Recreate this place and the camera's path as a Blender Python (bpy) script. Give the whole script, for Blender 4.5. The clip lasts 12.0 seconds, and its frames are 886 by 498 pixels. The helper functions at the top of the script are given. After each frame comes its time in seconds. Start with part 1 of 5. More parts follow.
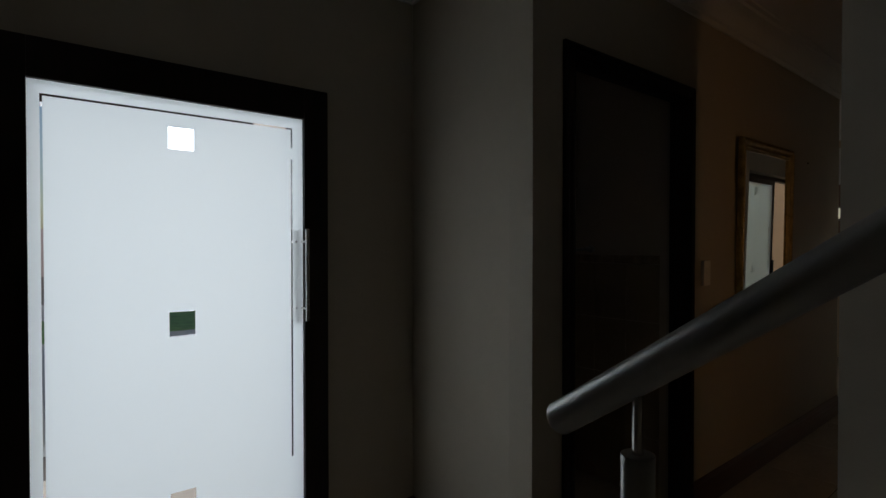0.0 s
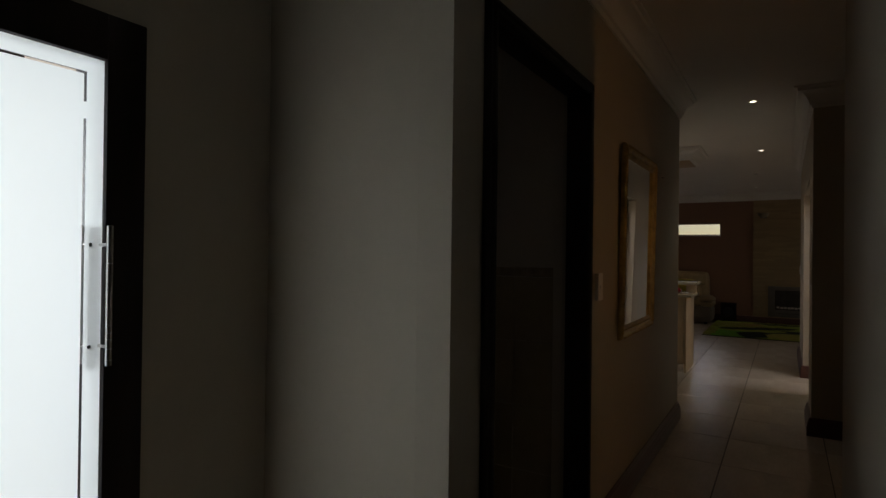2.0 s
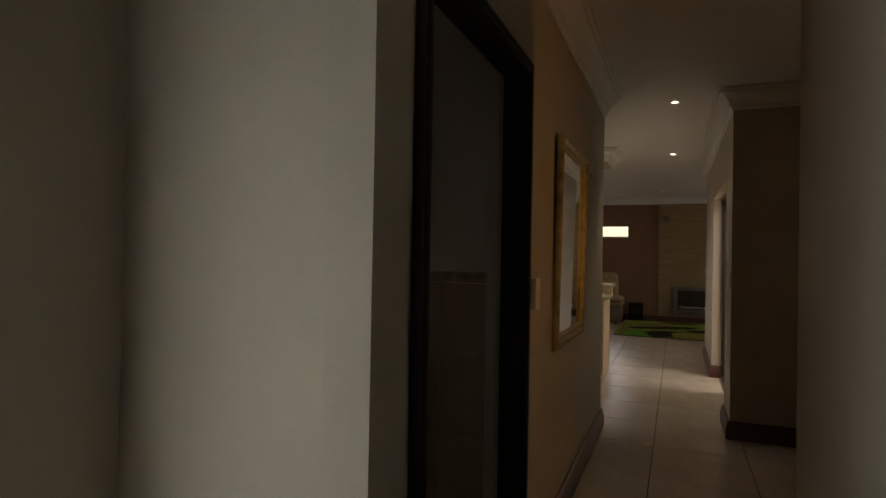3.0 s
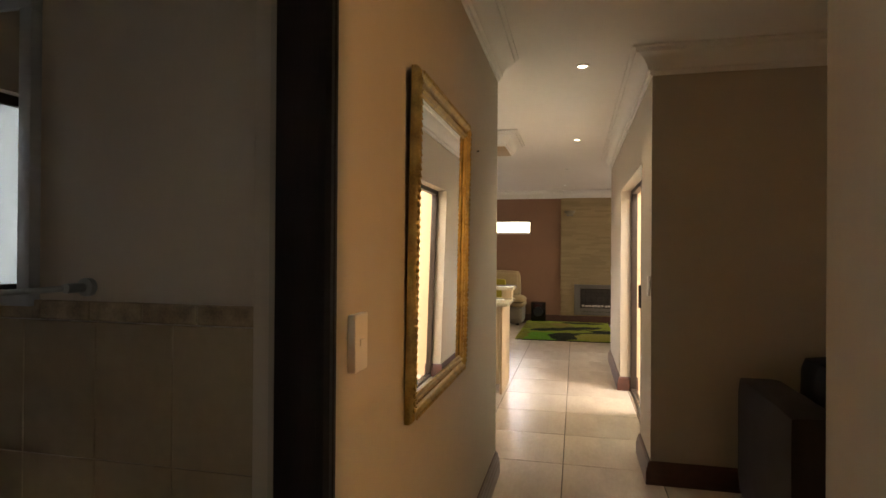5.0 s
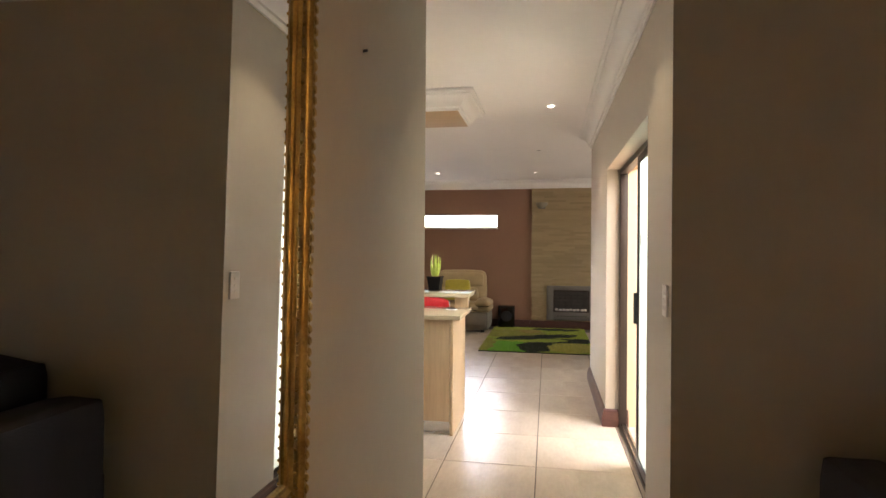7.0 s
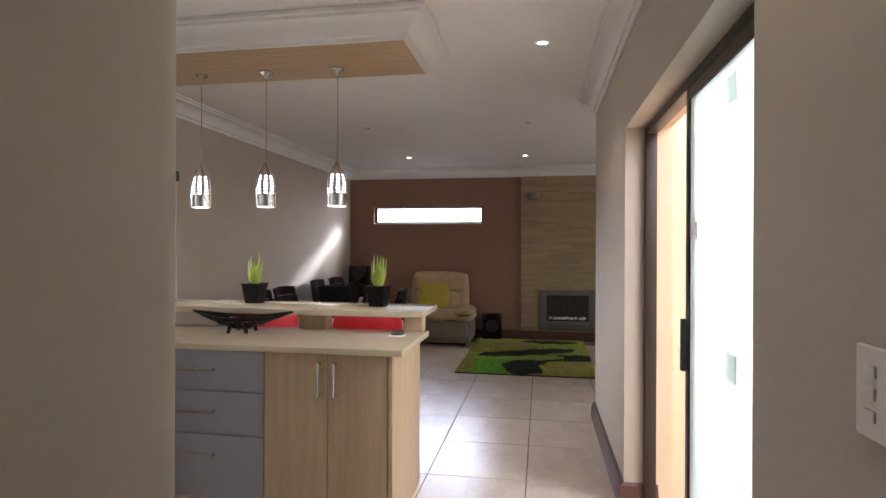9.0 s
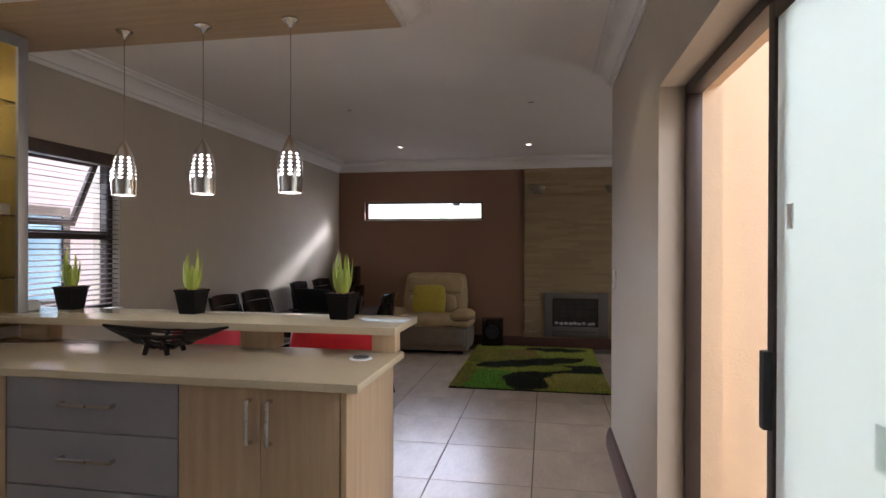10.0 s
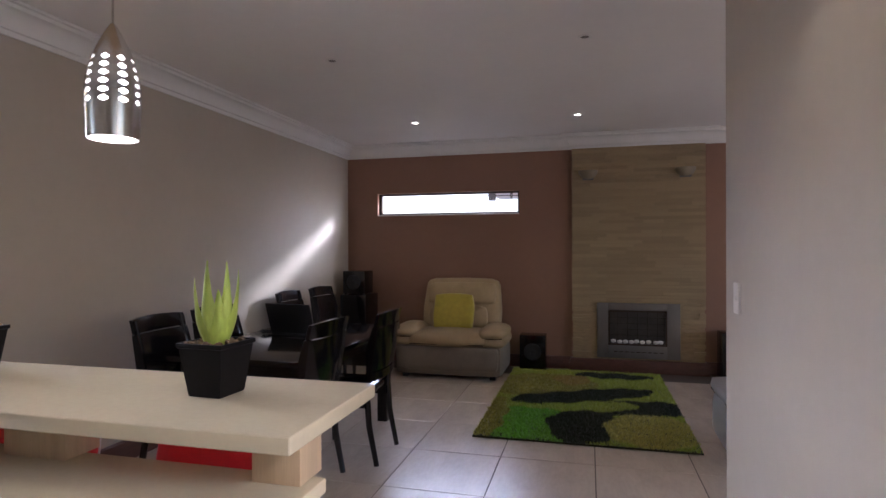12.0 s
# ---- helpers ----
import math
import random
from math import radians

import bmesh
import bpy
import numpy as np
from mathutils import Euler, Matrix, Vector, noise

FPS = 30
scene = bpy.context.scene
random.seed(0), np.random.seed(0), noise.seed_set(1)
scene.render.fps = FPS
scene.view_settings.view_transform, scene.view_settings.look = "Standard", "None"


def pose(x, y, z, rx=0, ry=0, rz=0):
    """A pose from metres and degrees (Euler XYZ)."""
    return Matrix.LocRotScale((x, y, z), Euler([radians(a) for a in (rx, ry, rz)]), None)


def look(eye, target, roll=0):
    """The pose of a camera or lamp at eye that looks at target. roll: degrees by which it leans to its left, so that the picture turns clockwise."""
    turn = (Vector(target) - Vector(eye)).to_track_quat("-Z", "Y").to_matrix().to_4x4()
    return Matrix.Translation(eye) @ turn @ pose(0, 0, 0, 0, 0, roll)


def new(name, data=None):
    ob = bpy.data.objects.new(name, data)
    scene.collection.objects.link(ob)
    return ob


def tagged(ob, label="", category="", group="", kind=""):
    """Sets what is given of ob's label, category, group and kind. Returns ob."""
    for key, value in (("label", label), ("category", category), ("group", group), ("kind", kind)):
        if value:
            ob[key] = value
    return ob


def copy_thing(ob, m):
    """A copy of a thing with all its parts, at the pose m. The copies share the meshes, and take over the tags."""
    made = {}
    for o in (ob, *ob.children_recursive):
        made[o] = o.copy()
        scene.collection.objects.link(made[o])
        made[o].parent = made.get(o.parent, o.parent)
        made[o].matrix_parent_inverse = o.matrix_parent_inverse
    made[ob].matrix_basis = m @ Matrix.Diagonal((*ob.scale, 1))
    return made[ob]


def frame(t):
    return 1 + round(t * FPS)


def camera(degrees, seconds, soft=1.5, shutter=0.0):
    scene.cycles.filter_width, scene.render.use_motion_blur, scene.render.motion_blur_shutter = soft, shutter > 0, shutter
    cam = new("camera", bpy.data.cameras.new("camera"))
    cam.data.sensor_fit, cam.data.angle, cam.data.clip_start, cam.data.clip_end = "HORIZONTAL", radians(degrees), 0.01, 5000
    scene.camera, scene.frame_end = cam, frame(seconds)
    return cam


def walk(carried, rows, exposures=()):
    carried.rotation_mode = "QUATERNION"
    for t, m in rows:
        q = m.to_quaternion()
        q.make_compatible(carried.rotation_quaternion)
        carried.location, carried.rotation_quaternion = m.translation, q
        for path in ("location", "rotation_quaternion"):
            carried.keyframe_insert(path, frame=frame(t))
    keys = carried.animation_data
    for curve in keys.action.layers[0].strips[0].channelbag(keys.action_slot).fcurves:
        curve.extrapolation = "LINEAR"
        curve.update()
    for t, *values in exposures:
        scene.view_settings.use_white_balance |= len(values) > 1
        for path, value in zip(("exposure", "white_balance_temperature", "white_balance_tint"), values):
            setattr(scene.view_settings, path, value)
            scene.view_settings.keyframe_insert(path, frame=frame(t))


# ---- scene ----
cam = camera(76.0, 12.0)
PATH = [
    (0, (0.203, 0.252, 1.38), (-1.299, 1.572, 1.351), 0.0),
    (0.5, (0.066, 0.317, 1.345), (-1.36, 1.718, 1.354), 0.3),
    (1, (-0.079, 0.363, 1.36), (-1.396, 1.867, 1.365), 0.7),
    (1.5, (-0.219, 0.417, 1.372), (-1.396, 2.034, 1.373), 0.9),
    (2, (-0.35, 0.525, 1.366), (-1.385, 2.237, 1.379), 0.7),
    (2.5, (-0.471, 0.663, 1.372), (-1.367, 2.451, 1.389), 0.8),
    (3, (-0.565, 0.86, 1.374), (-1.327, 2.709, 1.391), 1.0),
    (5, (-0.632, 2.018, 1.42), (-1.087, 3.966, 1.428), 0.4),
    (5.5, (-0.629, 2.354, 1.421), (-1.051, 4.309, 1.426), 0.4),
    (6, (-0.631, 2.693, 1.424), (-1.029, 4.653, 1.425), 0.5),
    (6.5, (-0.625, 3.061, 1.416), (-1.005, 5.025, 1.416), 0.7),
    (7, (-0.642, 3.432, 1.407), (-1.004, 5.398, 1.408), 0.4),
    (7.5, (-0.643, 3.814, 1.418), (-0.994, 5.783, 1.416), 0.4),
    (9.5, (-0.62, 5.325, 1.397), (-0.959, 7.296, 1.394), 0.2),
    (10, (-0.633, 5.694, 1.393), (-0.988, 7.663, 1.388), 0.2),
    (10.5, (-0.648, 6.066, 1.386), (-1.025, 8.03, 1.38), 0.2),
    (11, (-0.667, 6.431, 1.387), (-1.073, 8.389, 1.38), 0.0),
    (11.5, (-0.714, 6.804, 1.394), (-1.16, 8.754, 1.388), -0.0),
    (12, (-0.743, 7.163, 1.391), (-1.24, 9.101, 1.387), -0.2),
]
EXPOSURES = [(0, -1.36, 6400, 13), (1.5, -1.15, 6700, 13), (2, -0.9, 6800, 13), (2.5, -0.45, 6950, 13), (3.2, 0.64, 7400, 13), (5, 2.22, 7600, 13), (5.5, 2.36, 7400, 13), (6.5, 2.56, 6800, 13),
             (7.5, 2.6, 6200, 14), (9.5, 1.55, 5750, 18), (10.5, 1.15, 6000, 18), (11, 1.26, 5900, 20), (11.5, 1.45, 5700, 22), (12, 1.68, 5500, 23)]
walk(cam, [(t, look(eye, target, roll)) for t, eye, target, roll in PATH], EXPOSURES)

# ---- daylight ----
SUN_ELEV, SUN_AZ = radians(20), radians(42)   # azimuth measured from +y towards +x
world = bpy.data.worlds.new("sky")
scene.world = world
world.use_nodes = True
wn = world.node_tree
sky = wn.nodes.new("ShaderNodeTexSky")
sky.sky_type = "NISHITA"
sky.sun_disc = False
sky.sun_elevation, sky.sun_rotation = SUN_ELEV, SUN_AZ
wn.links.new(sky.outputs[0], wn.nodes["Background"].inputs[0])
wn.nodes["Background"].inputs[1].default_value = 0.15


def lamp(name, kind, energy, m, color=(1, 1, 1), **extra):
    data = bpy.data.lights.new(name, kind)
    data.energy, data.color = energy, color
    for key in extra:
        if key == "size":
            data.shape, data.size, data.size_y = "RECTANGLE", extra[key][0], extra[key][1]
        elif key == "angle":
            data.angle = extra[key]
        elif key == "spread":
            data.spread = extra[key]
        elif key == "soft":
            data.shadow_soft_size = extra[key]
        elif key == "cone":
            data.spot_size, data.spot_blend = extra[key], 0.6
    ob = new(name, data)
    ob.matrix_world = m
    return ob


SUN_DIR = Vector((math.sin(SUN_AZ) * math.cos(SUN_ELEV), math.cos(SUN_AZ) * math.cos(SUN_ELEV), math.sin(SUN_ELEV)))
lamp("sun", "SUN", 2.0, look(SUN_DIR * 20, (0, 0, 0)), (1.0, 0.98, 0.95), angle=radians(6.5))
# the sky's light in the openings, and two added fill lamps
lamp("sky_kitchen_window", "AREA", 215, look((-6.1, 9.0, 2.75), (-3.7, 8.9, 1.5)), (0.9, 0.94, 1.0), size=(2.6, 1.3))
# Weak lamp added to lift the corridor and island from the left.
lamp("kitchen_side_fill", "AREA", 0.4, look((-3.68, 6.57, 1.6), (0, 6.7, 1.3)), (0.9, 0.92, 1.0), size=(0.7, 0.9))
lamp("sky_slot_window", "AREA", 130, look((-2.41, 15.3, 3.05), (-2.41, 13.9, 2.2)), (0.84, 0.9, 1.0), size=(2.4, 1.4))
lamp("sky_patio", "AREA", 128, look((2.2, 7.0, 3.3), (2.19, 7.0, 0)), (1.0, 0.97, 0.93), size=(4.0, 2.2))
lamp("sky_living_door", "AREA", 4.5, look((3.85, 12.0, 1.1), (0, 12.0, 0.6)), (0.97, 0.97, 1.0), size=(2.1, 2.0))
# Warm lamp added to brighten the corridor wall; its window is unseen.
lamp("lounge_warm_fill", "AREA", 1.15, look((3.65, 3.7, 1.5), (-1.1, 3.0, 1.35)), (1.0, 0.53, 0.17), size=(0.45, 1.0), spread=radians(50))
lamp("sky_front_door", "AREA", 212, look((-4.6, 0.75, 1.95), (-2.0, 0.85, 1.45)), (0.83, 0.92, 1.0), size=(2.4, 1.4))


# ---- materials ----
def mat(name, color, rough=0.6, metal=0.0, vary=0.12, scale=6.0, bump=0.1, bump_scale=120.0, stretch=(1, 1, 1), second=None, coat=0.0, spec=None, rand=0.0, sheen=0.0):
    """A surface with stains at a large scale, grain at a small one and fine relief."""
    m = bpy.data.materials.new(name)
    m.use_nodes = True
    nt = m.node_tree
    p = nt.nodes["Principled BSDF"]
    tc = nt.nodes.new("ShaderNodeTexCoord")
    mp = nt.nodes.new("ShaderNodeMapping")
    mp.inputs["Scale"].default_value = stretch
    nt.links.new(tc.outputs["Object"], mp.inputs[0])
    n1 = nt.nodes.new("ShaderNodeTexNoise")
    n1.inputs["Scale"].default_value, n1.inputs["Detail"].default_value = scale, 6
    n2 = nt.nodes.new("ShaderNodeTexNoise")
    n2.inputs["Scale"].default_value, n2.inputs["Detail"].default_value = scale * 9, 4
    mix = nt.nodes.new("ShaderNodeMath")
    mix.operation = "MULTIPLY_ADD"
    mix.inputs[1].default_value = 0.4
    for n in (n1, n2):
        nt.links.new(mp.outputs[0], n.inputs["Vector"])
    nt.links.new(n2.outputs[0], mix.inputs[0])
    nt.links.new(n1.outputs[0], mix.inputs[2])
    ramp = nt.nodes.new("ShaderNodeValToRGB")
    ramp.color_ramp.elements[0].position, ramp.color_ramp.elements[1].position = 0.42, 0.98
    a = second or tuple(c * (1 - vary) for c in color)
    b = color if second else tuple(min(1, c * (1 + vary)) for c in color)
    ramp.color_ramp.elements[0].color, ramp.color_ramp.elements[1].color = (*a, 1), (*b, 1)
    nt.links.new(mix.outputs[0], ramp.inputs[0])
    out = ramp.outputs[0]
    if rand:
        oi = nt.nodes.new("ShaderNodeObjectInfo")
        mr = nt.nodes.new("ShaderNodeMapRange")
        mr.inputs["To Min"].default_value, mr.inputs["To Max"].default_value = 1 - rand, 1 + rand
        nt.links.new(oi.outputs["Random"], mr.inputs["Value"])
        hv = nt.nodes.new("ShaderNodeHueSaturation")
        nt.links.new(mr.outputs[0], hv.inputs["Value"])
        nt.links.new(out, hv.inputs["Color"])
        out = hv.outputs[0]
    nt.links.new(out, p.inputs["Base Color"])
    rr = nt.nodes.new("ShaderNodeMapRange")
    rr.inputs["To Min"].default_value, rr.inputs["To Max"].default_value = rough * 0.85, min(1, rough * 1.15)
    nt.links.new(n1.outputs[0], rr.inputs["Value"])
    nt.links.new(rr.outputs[0], p.inputs["Roughness"])
    p.inputs["Metallic"].default_value = metal
    p.inputs["Coat Weight"].default_value = coat
    p.inputs["Sheen Weight"].default_value = sheen
    if spec is not None:
        p.inputs["Specular IOR Level"].default_value = spec
    if bump:
        n3 = nt.nodes.new("ShaderNodeTexNoise")
        n3.inputs["Scale"].default_value, n3.inputs["Detail"].default_value = bump_scale, 3
        nt.links.new(mp.outputs[0], n3.inputs["Vector"])
        bp = nt.nodes.new("ShaderNodeBump")
        bp.inputs["Strength"].default_value, bp.inputs["Distance"].default_value = bump, 0.004
        nt.links.new(n3.outputs[0], bp.inputs["Height"])
        nt.links.new(bp.outputs[0], p.inputs["Normal"])
    return m


def glass_mat(name, color=(1, 1, 1), rough=0.0, ior=1.45):
    m = bpy.data.materials.new(name)
    m.use_nodes = True
    p = m.node_tree.nodes["Principled BSDF"]
    p.inputs["Base Color"].default_value = (*color, 1)
    p.inputs["Roughness"].default_value, p.inputs["IOR"].default_value = rough, ior
    p.inputs["Transmission Weight"].default_value = 1.0
    return m


def glow_mat(name, color, strength):
    m = bpy.data.materials.new(name)
    m.use_nodes = True
    p = m.node_tree.nodes["Principled BSDF"]
    p.inputs["Base Color"].default_value = (*color, 1)
    p.inputs["Emission Color"].default_value, p.inputs["Emission Strength"].default_value = (*color, 1), strength
    return m


WALL = mat("beige_wall_paint", (0.47, 0.41, 0.325), 0.62, vary=0.05, scale=2.0, bump=0.12, bump_scale=180)
TERRACOTTA = mat("terracotta_wall_paint", (0.29, 0.16, 0.1), 0.6, vary=0.06, scale=2.0, bump=0.12, bump_scale=180)
PEACH = mat("peach_outdoor_plaster", (0.71, 0.52, 0.33), 0.8, vary=0.06, scale=2.5, bump=0.3, bump_scale=90)
WHITE = mat("white_ceiling_paint", (0.84, 0.81, 0.77), 0.6, vary=0.03, scale=1.5, bump=0.06, bump_scale=140)
BATHWALL = mat("pale_bathroom_paint", (0.58, 0.48, 0.39), 0.6, vary=0.05, scale=2.0, bump=0.1, bump_scale=160)
TRIM = mat("white_cornice_paint", (0.8, 0.78, 0.74), 0.5, vary=0.03, scale=3, bump=0.04)
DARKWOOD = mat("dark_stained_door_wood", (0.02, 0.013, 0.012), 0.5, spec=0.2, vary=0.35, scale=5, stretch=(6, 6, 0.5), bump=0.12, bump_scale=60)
SKIRT = mat("dark_red_brown_skirting_wood", (0.085, 0.032, 0.022), 0.35, vary=0.3, scale=5, stretch=(3, 0.5, 6), bump=0.08, bump_scale=60)
TILE = mat("cream_porcelain_tile", (0.58, 0.485, 0.385), 0.25, vary=0.15, scale=1.6, stretch=(3.2, 1, 1), bump=0.02, bump_scale=30, rand=0.05)
GROUT = mat("dark_tile_grout", (0.1, 0.08, 0.065), 0.9, bump=0.2)
LIGHTWOOD = mat("pale_oak_veneer", (0.52, 0.37, 0.22), 0.42, vary=0.16, scale=3.2, stretch=(9, 9, 0.5), bump=0.06, bump_scale=50)
PANELWOOD = mat("pale_oak_panel", (0.5, 0.35, 0.2), 0.42, vary=0.14, scale=3.0, stretch=(0.5, 9, 9), bump=0.06, bump_scale=50)
GREYLAM = mat("grey_drawer_laminate", (0.3, 0.29, 0.3), 0.42, vary=0.05, scale=4, bump=0.03)
QUARTZ = mat("cream_engineered_stone", (0.63, 0.53, 0.355), 0.11, vary=0.03, scale=60, bump=0.0)
STEEL = mat("brushed_steel", (0.62, 0.6, 0.58), 0.26, 1.0, vary=0.08, scale=12, stretch=(1, 1, 18), bump=0.03, bump_scale=90)
DARKSTEEL = mat("dull_steel_rail", (0.42, 0.42, 0.41), 0.34, 1.0, vary=0.1, scale=14, bump=0.03)
BLACKMETAL = mat("bronze_aluminium_frame", (0.045, 0.03, 0.022), 0.4, 0.3, vary=0.15, bump=0.03)


def frosted(name, color):
    """Sandblasted glass: light comes through it scattered."""
    m = bpy.data.materials.new(name)
    m.use_nodes = True
    nt = m.node_tree
    p = nt.nodes["Principled BSDF"]
    p.inputs["Base Color"].default_value, p.inputs["Roughness"].default_value = (*color, 1), 0.22
    through_light = nt.nodes.new("ShaderNodeBsdfTranslucent")
    through_light.inputs["Color"].default_value = (*color, 1)
    mix = nt.nodes.new("ShaderNodeMixShader")
    mix.inputs[0].default_value = 0.25
    nt.links.new(through_light.outputs[0], mix.inputs[1])
    nt.links.new(p.outputs[0], mix.inputs[2])
    nt.links.new(mix.outputs[0], nt.nodes["Material Output"].inputs[0])
    return m


FROST = frosted("frosted_glass", (0.92, 0.96, 0.945))
# Tint lowered to dim the daylight that the bathroom pane lets through.
OBSCURE = frosted("dimming_obscure_glass", (0.3, 0.31, 0.32))
CLEAR = glass_mat("clear_glass", (1, 1, 1), 0.0)
GOLD = mat("antique_gold_leaf", (0.56, 0.39, 0.13), 0.36, 0.85, second=(0.2, 0.13, 0.05), vary=0.4, scale=18, bump=0.35, bump_scale=70)
MIRROR = mat("mirror_silver", (0.86, 0.88, 0.87), 0.012, 1.0, vary=0.0, bump=0.0)
SWITCH = mat("white_switch_plastic", (0.72, 0.67, 0.6), 0.4, vary=0.03, bump=0.02)
BLACKLEATHER = mat("black_glossy_leather", (0.007, 0.006, 0.007), 0.14, coat=0.3, spec=0.3, vary=0.3, bump=0.04, bump_scale=160)
BLACKWOOD = mat("black_lacquered_wood", (0.008, 0.006, 0.006), 0.12, vary=0.3, scale=6, bump=0.015)
BLACKPLASTIC = mat("black_matt_plastic", (0.016, 0.016, 0.017), 0.45, vary=0.2, bump=0.08)
CREAMLEATHER = mat("cream_taupe_leather", (0.4, 0.295, 0.155), 0.5, vary=0.12, scale=7, bump=0.25, bump_scale=160)
TAUPE = mat("taupe_leather_base", (0.22, 0.185, 0.14), 0.5, vary=0.12, scale=7, bump=0.25, bump_scale=160)
YELLOW = mat("olive_yellow_cushion_cloth", (0.42, 0.34, 0.035), 0.85, vary=0.14, scale=20, bump=0.4, bump_scale=260, sheen=0.3)
REDVINYL = mat("red_vinyl", (0.5, 0.015, 0.02), 0.35, vary=0.15, scale=8, bump=0.12, bump_scale=90)
DARKSOFA = mat("dark_brown_sofa_leather", (0.014, 0.009, 0.008), 0.55, spec=0.25, vary=0.25, scale=6, bump=0.2, bump_scale=150)
LEAF = mat("green_succulent_leaf", (0.45, 0.55, 0.085), 0.42, vary=0.35, scale=14, stretch=(1, 1, 0.3), bump=0.1, rand=0.15)
SOIL = mat("bark_chip_mulch", (0.2, 0.12, 0.06), 0.95, vary=0.5, scale=40, bump=0.8, bump_scale=90)
POT = mat("black_square_pot", (0.006, 0.005, 0.005), 0.6, spec=0.2, vary=0.2, bump=0.05)
SLATE = mat("cream_split_stone", (0.37, 0.28, 0.155), 0.85, vary=0.2, scale=14, stretch=(1, 1, 4), bump=0.5, bump_scale=60, rand=0.12)
STEELPLATE = mat("brushed_fireplace_steel", (0.2, 0.19, 0.175), 0.48, 0.7, vary=0.08, scale=14, stretch=(14, 1, 1), bump=0.03)
PEBBLE = mat("white_fire_pebble", (0.62, 0.6, 0.55), 0.7, vary=0.15, scale=20, bump=0.2, rand=0.1)
BLIND = mat("dark_wood_blind_slat", (0.035, 0.022, 0.017), 0.4, vary=0.2, scale=8, bump=0.05)
PINKWALL = mat("pink_neighbour_plaster", (0.5, 0.41, 0.39), 0.85, vary=0.08, scale=3, bump=0.2)
BLUEGLASS = mat("blue_neighbour_pane", (0.27, 0.46, 0.58), 0.2, vary=0.15, scale=2, bump=0.0)
GRASS = mat("lawn_grass", (0.24, 0.4, 0.13), 0.95, vary=0.4, scale=5, bump=0.6, bump_scale=60)
BATHTILE = mat("beige_bathroom_tile", (0.38, 0.285, 0.19), 0.35, vary=0.14, scale=4, bump=0.05, rand=0.06)
PORCELAIN = mat("white_porcelain", (0.82, 0.81, 0.78), 0.12, vary=0.03, bump=0.0)
CABINNER = mat("honey_cabinet_veneer", (0.5, 0.37, 0.09), 0.45, vary=0.14, scale=4, stretch=(6, 6, 0.6), bump=0.04)
CABFRAME = mat("silver_grey_cabinet_frame", (0.45, 0.45, 0.46), 0.4, 0.5, vary=0.06, bump=0.03)
PAPER = mat("white_paper_card", (0.75, 0.74, 0.72), 0.7, vary=0.06, scale=20, bump=0.05)
CARD = mat("yellow_carton", (0.62, 0.43, 0.14), 0.7, vary=0.1, scale=12, bump=0.05)
LAMPON = glow_mat("downlight_glow", (1.0, 0.9, 0.7), 9.0)
BULB = glow_mat("pendant_bulb_glow", (1.0, 0.97, 0.88), 2.2)


# ---- builders ----
def finish(ob, bm, material, smooth=35):
    bm.normal_update()
    bm.to_mesh(ob.data)
    bm.free()
    ob.data.materials.append(material)
    if smooth:
        ob.data.shade_smooth()
        ob.data.set_sharp_from_angle(angle=radians(smooth))
    return ob


def part(name, bm, material, parent=None, label="", smooth=35):
    """Links a bmesh as one mesh object under a thing or part."""
    ob = finish(new(name, bpy.data.meshes.new(name)), bm, material, smooth)
    ob.parent = parent
    return tagged(ob, label) if label else ob


def structure(name, bm, material, label, category="", smooth=35):
    return tagged(part(name, bm, material, None, "", smooth), label, category or name.split("_")[0], "", "structure")


def thing(name, label, category, m=None, group="", kind=""):
    ob = new(name)
    ob.empty_display_size = 0.05
    ob.matrix_world = m or Matrix()
    return tagged(ob, label, category, group, kind)


def box(bm, x0, y0, z0, x1, y1, z1, bevel=0.0, seg=2):
    """Adds a box between two corners, with rounded edges if asked."""
    made = bmesh.ops.create_cube(bm, size=1.0)["verts"]
    for v in made:
        v.co = Vector(((x0 + x1) / 2 + v.co.x * (x1 - x0), (y0 + y1) / 2 + v.co.y * (y1 - y0), (z0 + z1) / 2 + v.co.z * (z1 - z0)))
    if bevel:
        edges = list({e for v in made for e in v.link_edges})
        bmesh.ops.bevel(bm, geom=edges, offset=bevel, segments=seg, profile=0.6, affect="EDGES")
    return bm


def boxes(*rows, bevel=0.0, seg=2):
    bm = bmesh.new()
    for r in rows:
        box(bm, *r, bevel=bevel, seg=seg)
    return bm


def tube(points, radius, sides=16, caps=True):
    """A round bar along a line of points."""
    bm = bmesh.new()
    rings = []
    pts = [Vector(p) for p in points]
    for i, p in enumerate(pts):
        d = ((pts[min(i + 1, len(pts) - 1)] - p).normalized() + (p - pts[max(i - 1, 0)]).normalized()).normalized()
        side = d.orthogonal() if i == 0 else side - d * side.dot(d)
        side = side.normalized()
        up = d.cross(side)
        r = radius[i] if isinstance(radius, (list, tuple)) else radius
        rings.append([bm.verts.new(p + r * (math.cos(a) * side + math.sin(a) * up)) for a in [math.tau * k / sides for k in range(sides)]])
    for a, b in zip(rings, rings[1:]):
        for k in range(sides):
            bm.faces.new((a[k], a[(k + 1) % sides], b[(k + 1) % sides], b[k]))
    if caps:
        bm.faces.new(rings[0][::-1])
        bm.faces.new(rings[-1])
    return bm


